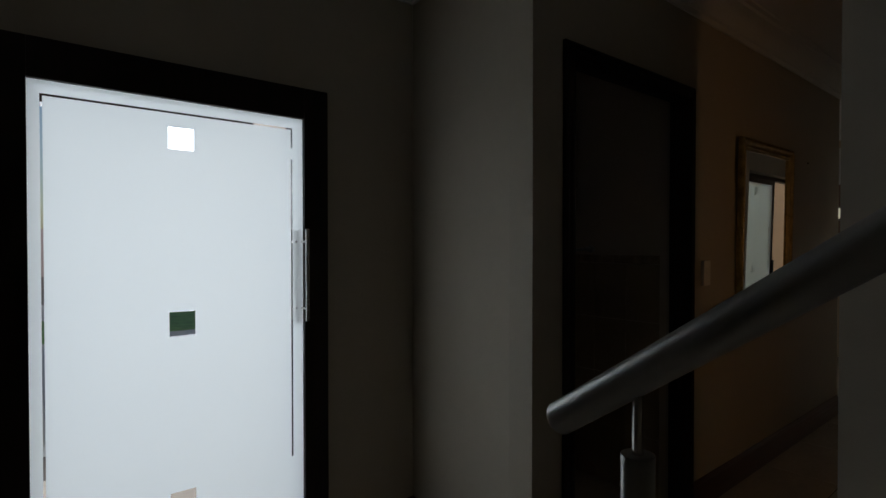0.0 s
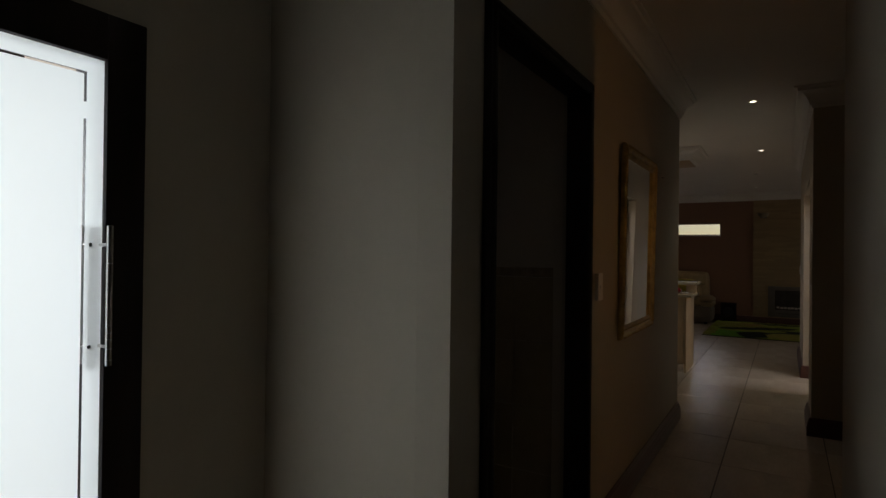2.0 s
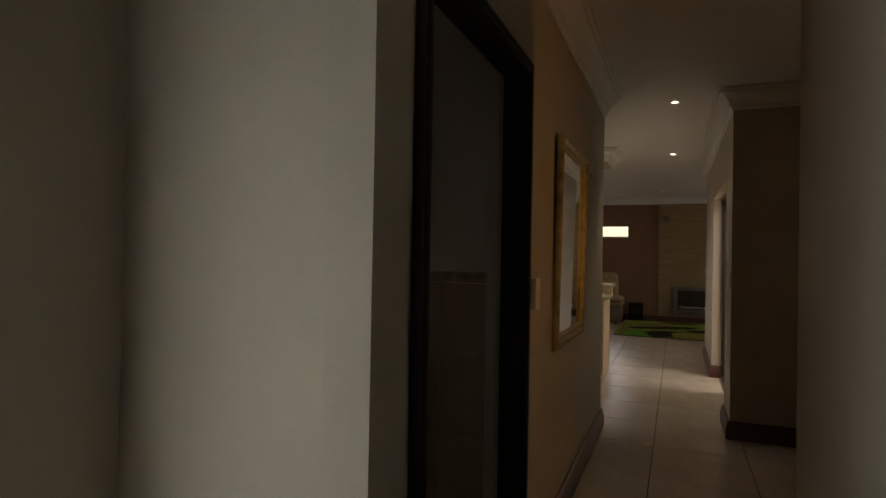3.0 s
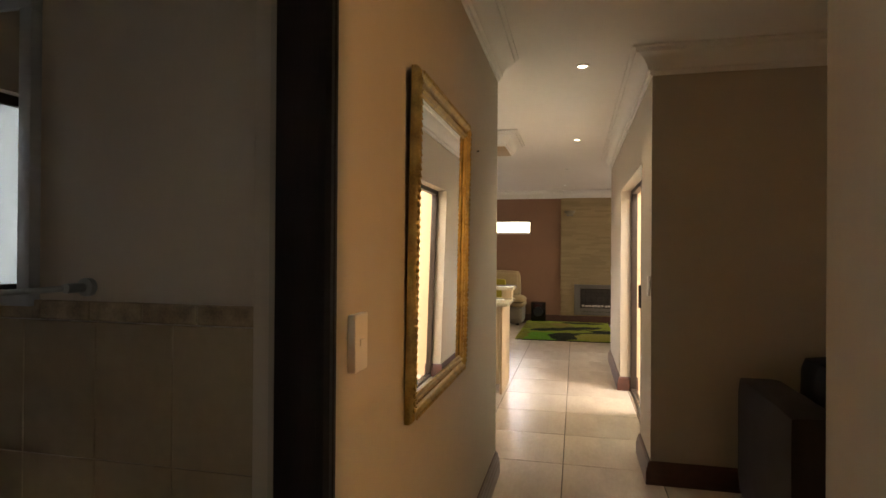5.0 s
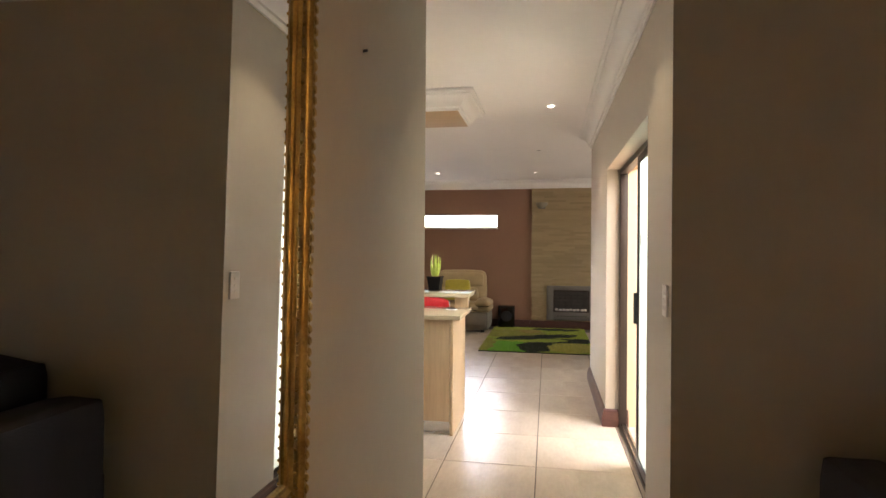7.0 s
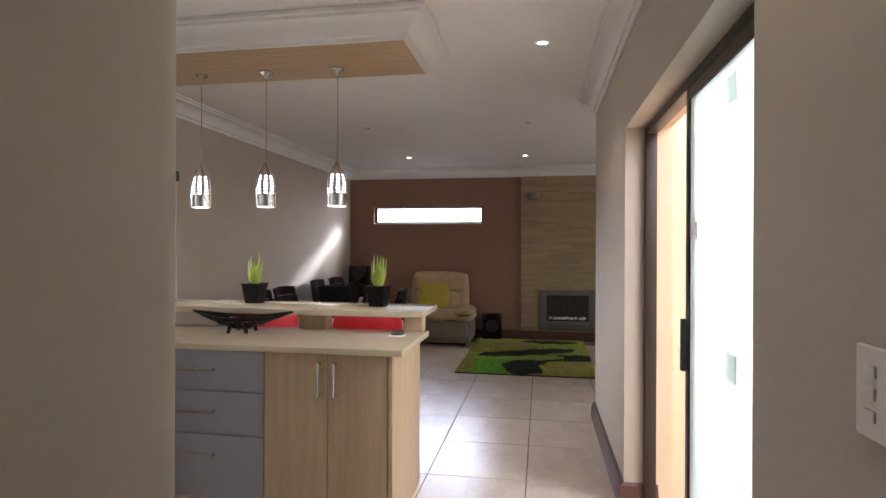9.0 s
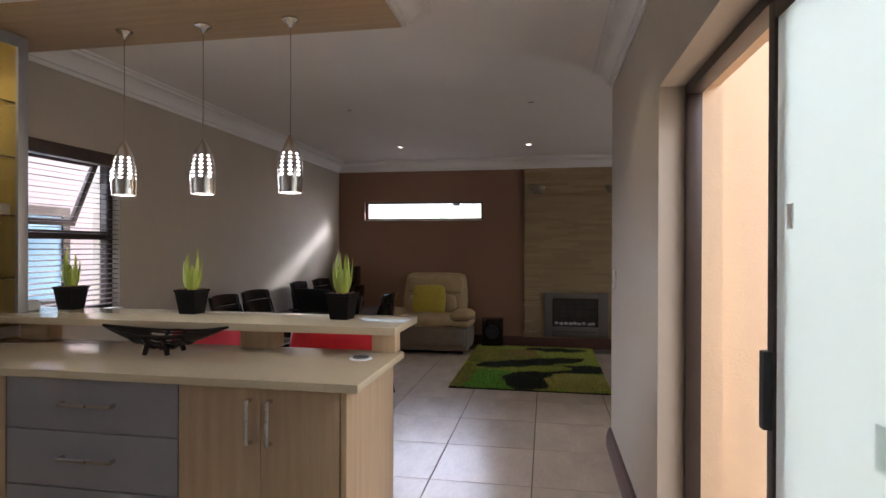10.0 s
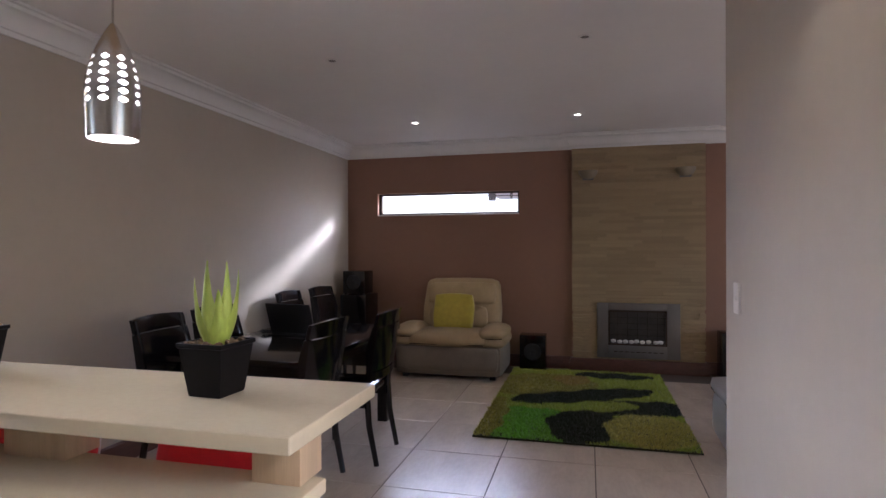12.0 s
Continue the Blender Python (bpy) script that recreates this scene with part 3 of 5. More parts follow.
# ---- corridor mirror ----
def gilt_mirror():
    y0, y1, z0, z1 = 3.628, 4.468, 0.905, 1.972
    t = thing("wall_mirror", "rectangular wall mirror in a carved gilt frame", "mirror")
    w = 0.07
    part("glass", boxes((XL + 0.002, y0 + w - 0.01, z0 + w - 0.01, XL + 0.008, y1 - w + 0.01, z1 - w + 0.01)), MIRROR, t, "silvered mirror glass", smooth=0)
    prof = [(0.0, 0.0), (0.0, 0.015), (0.006, 0.024), (0.013, 0.029), (0.021, 0.028), (0.025, 0.022), (0.033, 0.018), (0.042, 0.017), (0.048, 0.021), (0.055, 0.020), (0.06, 0.014), (0.066, 0.013), (0.07, 0.009), (0.07, 0.0)]
    frame_ring = bmesh.new()
    rings = []
    for sy, sz, cy, cz in ((1, 1, y0, z0), (-1, 1, y1, z0), (-1, -1, y1, z1), (1, -1, y0, z1)):
        rings.append([frame_ring.verts.new((XL + 0.002 + u, cy + sy * w0, cz + sz * w0)) for w0, u in prof])
    for i in range(4):
        a, b = rings[i], rings[(i + 1) % 4]
        for k in range(len(prof) - 1):
            frame_ring.faces.new((a[k], b[k], b[k + 1], a[k + 1]))
    bmesh.ops.recalc_face_normals(frame_ring, faces=frame_ring.faces[:])
    ring = part("gilt_frame", frame_ring, GOLD, t, "antique gold moulded frame")
    # carved leaves along the middle of the moulding
    for side, n in (("y0", 46), ("y1", 46), ("z0", 36), ("z1", 36)):
        bm = bmesh.new()
        for k in range(n):
            f = (k + 0.5) / n
            for dx, s in ((0.013, 0.0085), (0.051, 0.0035)):
                if side[0] == "y":
                    c = ((y0 + dx) if side == "y0" else (y1 - dx), z0 + 0.03 + f * (z1 - z0 - 0.06))
                    sc = (s, s * 1.25)
                else:
                    c = (y0 + 0.03 + f * (y1 - y0 - 0.06), (z0 + dx) if side == "z0" else (z1 - dx))
                    sc = (s * 1.25, s)
                m = Matrix.Translation((XL + 0.030 if dx < 0.03 else XL + 0.022, c[0], c[1])) @ Matrix.Rotation(random.uniform(-0.5, 0.5), 4, "X") @ Matrix.Diagonal((0.006, sc[0], sc[1], 1))
                bmesh.ops.create_icosphere(bm, subdivisions=1, radius=1.0, matrix=m)
        tagged(part("carved_beading", bm, GOLD, ring), kind="stuff")
    t.matrix_basis = Matrix.Translation((XL, 0, z0)) @ Matrix.Rotation(radians(0.85), 4, "Y") @ Matrix.Translation((-XL, 0, -z0))
    n = thing("wall_nail", "small dark nail in the corridor wall", "nail")
    part("shank", tube([(XL - 0.005, 4.87, 1.93), (XL + 0.012, 4.87, 1.932)], 0.004, 8), BLACKMETAL, n)


gilt_mirror()


# ---- lounge sofa ----
def soft_box(x0, y0, z0, x1, y1, z1, r=0.05, puff=0.02, cuts=6):
    """A padded block: rounded edges and faces that swell."""
    bm = boxes((x0, y0, z0, x1, y1, z1))
    bmesh.ops.subdivide_edges(bm, edges=bm.edges[:], cuts=cuts, use_grid_fill=True)
    c = Vector(((x0 + x1) / 2, (y0 + y1) / 2, (z0 + z1) / 2))
    h = Vector(((x1 - x0) / 2, (y1 - y0) / 2, (z1 - z0) / 2))
    for v in bm.verts:
        p = v.co - c
        q = Vector([max(-h[i] + r, min(h[i] - r, p[i])) for i in range(3)])
        d = p - q
        if d.length > 1e-6:
            p = q + d.normalized() * min(r, max(abs(d.x), abs(d.y), abs(d.z)))
        u = [p[i] / h[i] for i in range(3)]
        for i in range(3):
            j, k = (i + 1) % 3, (i + 2) % 3
            p[i] += math.copysign(puff * (1 - u[j] ** 2) * (1 - u[k] ** 2) * (u[i] ** 2), p[i]) if abs(u[i]) > 0.9 else 0
        v.co = c + p + Vector((1, 1, 1)) * (0.004 * noise.noise(v.co * 9))
    bm.normal_update()
    return bm


def dark_sofa():
    t = thing("sofa", "dark brown leather sofa against the lounge wall", "sofa")
    part("base", soft_box(0.3, 4.75, 0.04, 2.5, 5.64, 0.4, 0.04, 0.01), DARKSOFA, t)
    part("armrest", soft_box(0.27, 4.75, 0.05, 0.5, 5.6, 0.72, 0.05, 0.012), DARKSOFA, t)
    part("armrest", soft_box(2.3, 4.75, 0.05, 2.53, 5.6, 0.72, 0.05, 0.012), DARKSOFA, t)
    part("backrest", soft_box(0.62, 5.33, 0.3, 2.3, 5.66, 0.85, 0.06, 0.02), DARKSOFA, t)
    for k in range(2):
        part("seat_cushion", soft_box(0.5 + k * 0.9, 4.74, 0.38, 1.39 + k * 0.9, 5.38, 0.52, 0.05, 0.02), DARKSOFA, t)
    for x in (0.4, 2.4):
        for y in (4.85, 5.5):
            part("foot", boxes((x - 0.03, y - 0.03, 0, x + 0.03, y + 0.03, 0.06)), BLACKWOOD, t)
    c = thing("scatter_cushion", "dark brown cushion leaning on the sofa back", "cushion", pose(0.92, 5.22, 0.51, -14, 9, 0))
    part("cover", soft_box(-0.24, -0.06, 0.0, 0.24, 0.06, 0.44, 0.055, 0.05), DARKSOFA, c)


dark_sofa()


# ---- sliding door ----
def sliding_door():
    t = thing("door_3", "half-open aluminium sliding door with frosted panes", "door", kind="structure")
    y0, y1, z1 = 6.266, 8.148, 2.055
    x0, x1 = -0.075, -0.015
    part("frame", boxes((x0, y0, 0, x1, y0 + 0.035, z1), (x0, y1 - 0.035, 0, x1, y1, z1), (x0, y0 + 0.035, z1 - 0.04, x1, y1 - 0.035, z1), (x0, y0 + 0.035, 0, x1, y1 - 0.035, 0.028), bevel=0.003), BLACKMETAL, t, "dark bronze aluminium frame")
    part("track", boxes((x0 + 0.012, y0 + 0.035, 0.028, x0 + 0.017, y1 - 0.035, 0.04), (x1 - 0.018, y0 + 0.035, 0.028, x1 - 0.013, y1 - 0.035, 0.04)), STEEL, t)
    for xa, ya, yb in ((x0 + 0.004, 6.32, 7.275), (x1 - 0.027, 6.3, 7.23)):
        leaf = part("leaf", boxes((xa, ya, 0.04, xa + 0.022, ya + 0.04, z1 - 0.04), (xa, yb - 0.04, 0.04, xa + 0.022, yb, z1 - 0.04), (xa, ya + 0.04, 0.04, xa + 0.022, yb - 0.04, 0.09), (xa, ya + 0.04, z1 - 0.085, xa + 0.022, yb - 0.04, z1 - 0.04), bevel=0.002), BLACKMETAL, t, "bronze framed sliding leaf")
        part("pane", boxes((xa + 0.008, ya + 0.038, 0.088, xa + 0.014, yb - 0.038, z1 - 0.083)), FROST, leaf, "frosted glass pane", smooth=0)
    part("latch_handle", boxes((x0 - 0.018, 7.238, 0.935, x0 + 0.006, 7.27, 1.135), bevel=0.006), BLACKPLASTIC, t)
    part("paper_label", boxes((x0 + 0.0065, 7.135, 1.44, x0 + 0.0095, 7.165, 1.5)), PAPER, t, "small white label")
    part("lock_keeper", boxes((x0 - 0.004, y1 - 0.025, 1.02, x0 + 0.004, y1 - 0.008, 1.08), bevel=0.002), STEEL, t)
    for z, tone in ((1.05, (0.875, 0.92, 0.905)), (1.88, (0.915, 0.95, 0.92))):
        part("safety_marker", boxes((x0 + 0.0065, 6.715, z - 0.04, x0 + 0.0105, 6.795, z + 0.04)), frosted("glass_marker", tone), t, "small square sticker")


sliding_door()


# ---- kitchen island ----
def bar_handle(parent, x, y, z, length, upright):
    e = length / 2
    bm = boxes((-0.0075, -0.036, -e, 0.0075, -0.03, e), (-0.0075, -0.03, -e, 0.0075, 0.0, -e + 0.012), (-0.0075, -0.03, e - 0.012, 0.0075, 0.0, e), (-0.0065, -0.042, -e * 0.95, 0.0065, -0.036, e * 0.1), bevel=0.0015, seg=1)
    h = part("handle", bm, STEEL, parent, "brushed steel strap handle")
    h.matrix_local = pose(x, y, z, 0, 0 if upright else 90, 0)


def island():
    yb, y0 = 8.24, 7.645
    u = thing("drawer_unit", "three drawer kitchen unit with grey laminate fronts", "drawers", group="island units")
    part("carcass", boxes((-2.785, y0 + 0.02, 0.1, -2.012, yb, 0.876)), LIGHTWOOD, u)
    for a, b in ((0.105, 0.43), (0.435, 0.656), (0.661, 0.872)):
        d = part("drawer_front", boxes((-2.784, y0, a, -2.013, y0 + 0.019, b), bevel=0.002), GREYLAM, u)
        bar_handle(d, -2.4, y0, b - 0.1, 0.24, False)
    part("plinth", boxes((-2.785, y0 + 0.06, 0, -2.012, y0 + 0.08, 0.1)), STEEL, u)
    for name, x0, x1, hm in (("cupboard_unit", -2.01, -1.36, -1.671), ("cupboard_unit", -3.46, -2.787, -3.12)):
        u = thing(name, "two door kitchen cupboard in pale oak veneer", "cupboard", group="island units")
        part("carcass", boxes((x0 + 0.002, y0 + 0.02, 0.1, x1 - 0.002, yb, 0.876)), LIGHTWOOD, u)
        for a, b, hx in ((x0, hm, hm - 0.041), (hm, x1, hm + 0.041)):
            d = part("door", boxes((a + 0.002, y0, 0.105, b - 0.002, y0 + 0.019, 0.872), bevel=0.002), LIGHTWOOD, u)
            bar_handle(d, hx, y0, 0.745, 0.17, True)
        part("plinth", boxes((x0 + 0.002, y0 + 0.06, 0, x1 - 0.002, y0 + 0.08, 0.1)), STEEL, u)
    e = thing("end_panel", "pale oak end panel of the kitchen island", "panel")
    part("board", boxes((-1.358, y0 - 0.002, 0.0, -1.335, yb + 0.043, 0.878), bevel=0.002), LIGHTWOOD, e)
    e = thing("back_panel", "pale oak back panel of the kitchen island", "panel")
    part("board", boxes((-3.69, yb + 0.002, 0.0, -1.36, yb + 0.022, 0.878), bevel=0.002), LIGHTWOOD, e)
    w = thing("worktop", "cream stone worktop with a rounded edge", "worktop")
    part("slab", boxes((-3.695, 7.59, 0.88, -1.275, 8.25, 0.912), bevel=0.005, seg=3), QUARTZ, w)
    for x0, x1 in ((-1.413, -1.303), (-2.068, -1.889), (-3.3, -3.14)):
        s = thing("bar_support", "pale oak block under the raised bar", "support", group="bar supports")
        part("block", boxes((x0, 8.19, 0.912, x1, 8.285, 1.004), bevel=0.003), LIGHTWOOD, s)
    w = thing("breakfast_bar", "raised cream stone breakfast bar", "bar top")
    part("slab", boxes((-3.69, 8.108, 1.004, -1.28, 8.545, 1.04), bevel=0.006, seg=3), QUARTZ, w)
    p = thing("pop_up_socket", "round flush power socket on the worktop", "socket", pose(-1.413, 8.035, 0.912))
    part("ring", lathe([(0.05, 0.0), (0.05, 0.004), (0.044, 0.007), (0.036, 0.007)], 32), PORCELAIN, p, "white ring")
    part("cap", lathe([(0.036, 0.007), (0.034, 0.012), (0.02, 0.014)], 32), BLACKPLASTIC, p)


island()


def display_cabinet():
    x0, x1, y0, y1, z0, z1 = XW + 0.004, -3.38, 7.872, 8.31, 0.912, 2.512
    t = thing("display_cabinet", "tall glass fronted cabinet with lit honey interior", "cabinet")
    part("carcass", boxes((x0, y0, z0, x0 + 0.016, y1, z1), (x0, y0, z0, x1 - 0.024, y0 + 0.016, z1), (x0, y1 - 0.016, z0, x1 - 0.024, y1, z1), (x0, y0, z0, x1 - 0.024, y1, z0 + 0.016), (x0, y0, z1 - 0.016, x1 - 0.024, y1, z1)), CABINNER, t, "honey veneered inside")
    d = part("door", boxes((x1 - 0.022, y0, z0 + 0.004, x1, y0 + 0.06, z1 - 0.004), (x1 - 0.022, y1 - 0.06, z0 + 0.004, x1, y1, z1 - 0.004), (x1 - 0.022, y0 + 0.06, z0 + 0.004, x1, y1 - 0.06, z0 + 0.064), (x1 - 0.022, y0 + 0.06, z1 - 0.064, x1, y1 - 0.06, z1 - 0.004), bevel=0.003), CABFRAME, t, "silver grey door frame")
    part("pane", boxes((x1 - 0.014, y0 + 0.058, z0 + 0.062, x1 - 0.009, y1 - 0.058, z1 - 0.062)), CLEAR, d).visible_shadow = False
    for z in (1.22, 1.55, 1.86, 2.15):
        part("glass_shelf", boxes((x0 + 0.018, y0 + 0.018, z, x1 - 0.035, y1 - 0.018, z + 0.008)), CLEAR, t, "clear glass shelf").visible_shadow = False
    part("spot", lathe([(0.025, 0.0), (0.025, 0.01)], 20), LAMPON, t, "small lit spotlight").location = (-3.56, y0 + 0.2, z1 - 0.028)
    b = thing("white_carton", "long white box on the cabinet shelf", "box")
    part("carton", boxes((-3.62, 7.97, 1.559, -3.48, 8.3, 1.62), bevel=0.002), PAPER, b)
    b = thing("yellow_carton", "yellow carton stacked on the white box", "box")
    part("carton", boxes((-3.62, 7.98, 1.621, -3.51, 8.2, 1.7), bevel=0.002), CARD, b)
    s = thing("plate_stack", "pale plates stacked on the cabinet shelf", "plates", pose(-3.56, 8.13, 1.229))
    part("plates", lathe([(0.05, 0), (0.085, 0.012), (0.085, 0.03), (0.06, 0.026)], 28), PORCELAIN, s)
    lamp("cabinet_spot", "SPOT", 1.3, look((-3.56, y0 + 0.22, z1 - 0.04), (-3.58, y0 + 0.3, 1.0)), (1.0, 0.85, 0.55), cone=radians(110), soft=0.02)


display_cabinet()


def soffit():
    t = thing("ceiling_bulkhead", "dropped ceiling panel of pale oak with white cornice", "bulkhead")
    z = 2.517
    part("panel", boxes((XW + 0.003, 7.925, z, -1.357, 8.51, z + 0.02), bevel=0.002), PANELWOOD, t, "pale oak underside")
    part("core", boxes((XW + 0.003, 7.93, z + 0.02, -1.362, 8.505, CEIL - 0.004)), TRIM, t)
    prof = [(0.0, 0.004), (0.014, 0.004), (0.018, 0.024), (0.034, 0.03), (0.042, 0.056), (0.066, 0.088), (0.098, 0.105), (0.118, 0.109), (0.122, 0.124), (0.142, 0.128), (0.142, 0.149), (0.0, 0.149)]
    part("moulding", sweep(prof, [(XW + 0.003, 8.51, z), (-1.357, 8.51, z), (-1.357, 7.925, z), (XW + 0.003, 7.925, z)]), TRIM, t, "white moulded cornice")


soffit()


def pendant(x):
    t = thing("pendant_lamp", "pierced brushed steel pendant lamp hanging lit", "pendant lamp", pose(x, 8.31, 1.66), "pendants over the island")
    # the shade: a bullet with six rows of nine real oval holes
    def radius(h):
        if h < 0.11:
            return 0.0575 + 0.0045 * math.sin(math.pi / 2 * h / 0.11)
        f = (h - 0.11) / 0.172
        return 0.062 * (1 - f ** 1.9) + 0.006 * f ** 1.9

    heights = [(0.0, 0), (0.03, 0), (0.06, 0)]
    for k in range(6):
        heights += [(0.081 + 0.0205 * k + dz, kind) for dz, kind in ((0.0, 1), (0.0035, 2), (0.0095, 1), (0.013, 0))]
    heights += [(0.205 + 0.0077 * k, 0) for k in range(1, 11)]
    sides = 72
    bm = bmesh.new()
    rings = [[bm.verts.new((radius(h) * math.cos(math.tau * k / sides), radius(h) * math.sin(math.tau * k / sides), h)) for k in range(sides)] for h, kind in heights]
    for (h, kind), a, b in zip(heights, rings, rings[1:]):
        for k in range(sides):
            if not (kind == 1 and k % 8 in (2, 3) or kind == 2 and k % 8 in (1, 2, 3, 4)):
                bm.faces.new((a[k], a[(k + 1) % sides], b[(k + 1) % sides], b[k]))
    part("shade", bm, STEEL, t, "pierced steel shade")
    part("inner_glass", lathe([(0.004, 0.01), (0.049, 0.012), (0.0535, 0.06), (0.053, 0.11), (0.046, 0.165), (0.03, 0.2), (0.012, 0.215)], 32), BULB, t, "glowing frosted inner glass")
    part("cord", tube([(0, 0, 0.275), (0.002, 0, 0.55), (0, 0, 0.845)], 0.0025, 8), STEEL, t)
    part("canopy", lathe([(0.006, 0.81), (0.018, 0.832), (0.042, 0.849), (0.042, 0.856)], 28), STEEL, t)
    lamp("pendant_light", "POINT", 0.35, Matrix.Translation((x, 8.31, 1.63)), (1.0, 0.9, 0.74), soft=0.03)


for px in (-1.871, -2.345, -2.797):
    pendant(px)


def potted_plant(x, y, seed, big=1.0):
    rnd = random.Random(seed)
    t = thing("potted_plant", "green succulent in a square black pot on the bar", "plant", pose(x, y, 1.04, 0, 0, rnd.uniform(-6, 6)), "plants on the bar")
    bm = bmesh.new()
    rings = []
    for s, z in ((0.043, 0), (0.045, 0.004), (0.06, 0.116), (0.064, 0.118), (0.064, 0.128), (0.058, 0.128), (0.056, 0.108)):
        rings.append([bm.verts.new((s * a, s * b, z)) for a, b in ((-1, -1), (1, -1), (1, 1), (-1, 1))])
    for a, b in zip(rings, rings[1:]):
        for k in range(4):
            bm.faces.new((a[k], a[(k + 1) % 4], b[(k + 1) % 4], b[k]))
    bm.faces.new(rings[0][::-1])
    part("pot", bm, POT, t, "square tapered black pot")
    bm = boxes((-0.056, -0.056, 0.09, 0.056, 0.056, 0.112))
    for k in range(70):
        m = Matrix.Translation((rnd.uniform(-0.05, 0.05), rnd.uniform(-0.05, 0.05), 0.114 + rnd.uniform(0, 0.012))) @ Euler((rnd.uniform(0, 3), rnd.uniform(0, 3), 0)).to_matrix().to_4x4() @ Matrix.Diagonal((0.012, 0.008, 0.005, 1))
        bmesh.ops.create_icosphere(bm, subdivisions=1, radius=1, matrix=m)
    part("bark_mulch", bm, SOIL, t)
    for k in range(8):
        ang = math.tau * k / 8 + rnd.uniform(-0.3, 0.3)
        lean = (0.03, 0.13, 0.09, 0.16)[k % 4] * rnd.uniform(0.7, 1.2)
        length = (0.225, 0.18, 0.205, 0.15)[k % 4] * rnd.uniform(0.92, 1.1) * big
        base = Vector((0.009 * math.cos(ang), 0.009 * math.sin(ang), 0.106))
        out, side = Vector((math.cos(ang), math.sin(ang), 0)), Vector((-math.sin(ang), math.cos(ang), 0))
        bm = bmesh.new()
        prev = None
        for i in range(9):
            f = i / 8
            c = base + out * (lean * length * f ** 1.3 * 1.2 + 0.016 * math.sin(f * 2.6)) + Vector((0, 0, length * f))
            w = (0.0145 + 0.0075 * math.sin(math.pi * min(1, f * 1.6))) * (1 - f ** 2.6) + 0.0007
            ring = [bm.verts.new(c + q) for q in (side * w, side * w * 0.5 + out * w * 0.55, out * w * 0.7, -side * w * 0.5 + out * w * 0.55, -side * w, -out * w * 0.15)]
            if prev:
                for j in range(6):
                    bm.faces.new((prev[j], prev[(j + 1) % 6], ring[(j + 1) % 6], ring[j]))
            prev = ring
        bm.faces.new(prev)
        bmesh.ops.recalc_face_normals(bm, faces=bm.faces[:])
        part("leaf", bm, LEAF, t)


potted_plant(-1.618, 8.36, 3)
potted_plant(-2.472, 8.412, 7)
potted_plant(-3.265, 8.47, 11)


def boat_bowl():
    t = thing("decorative_bowl", "black slatted boat shaped bowl on the worktop", "bowl", pose(-2.33, 8.0, 0.912, 0, 0, 4))
    def at(f, s):
        """A point on the hull: f from tip to tip, s across."""
        u = 2 * f - 1
        w = 0.1 * (1 - abs(u) ** 2.0)
        return Vector((0.3 * u, w * s, 0.02 + 0.1 * abs(u) ** 1.3 + 0.07 * s * s * (1 - abs(u))))
    for s in (-1, 1):
        part("rim", tube([at(i / 24, s) for i in range(25)], 0.006, 8), BLACKWOOD, t)
    for k in range(10):
        s = -0.9 + 1.8 * k / 9
        part("slat", tube([at(0.06 + 0.88 * i / 18, s) for i in range(19)], 0.0052, 6), BLACKWOOD, t)
    for lo, hi in ((0.0, 0.3), (0.7, 1.0)):
        bm = bmesh.new()
        layers = [[[bm.verts.new(at(lo + (hi - lo) * i / 8, -0.97 + 1.94 * j / 6) + Vector((0, 0, dz))) for j in range(7)] for i in range(9)] for dz in (0.003, -0.004)]
        for layer in layers:
            for i in range(8):
                for j in range(6):
                    bm.faces.new((layer[i][j], layer[i + 1][j], layer[i + 1][j + 1], layer[i][j + 1]))
        for j in (0, 6):
            for i in range(8):
                bm.faces.new((layers[0][i][j], layers[0][i + 1][j], layers[1][i + 1][j], layers[1][i][j]))
        for i in (0, 8):
            for j in range(6):
                bm.faces.new((layers[0][i][j], layers[0][i][j + 1], layers[1][i][j + 1], layers[1][i][j]))
        bmesh.ops.recalc_face_normals(bm, faces=bm.faces[:])
        part("wing", bm, BLACKWOOD, t, "solid curved wooden tip")
    for u in (0.3, 0.43, 0.57, 0.7):
        part("rib", tube([at(u, -1 + 2 * i / 10) - Vector((0, 0, 0.005)) for i in range(11)], 0.008, 8), BLACKWOOD, t)
        for s in (-0.6, 0.6) if u in (0.43, 0.57) else ():
            p = at(u, s)
            part("foot", tube([p, (p.x * 1.3, p.y * 1.1, 0.0)], [0.013, 0.011], 8), BLACKWOOD, t)



boat_bowl()


def small_box():
    t = thing("white_box", "small white plastic box on the bar", "box", pose(-3.47, 8.36, 1.04, 0, 0, 12))
    part("body", boxes((-0.07, -0.045, 0, 0.07, 0.045, 0.045), bevel=0.008), PAPER, t)
    part("lid", boxes((-0.066, -0.041, 0.045, 0.066, 0.041, 0.056), bevel=0.004), PAPER, t)


small_box()


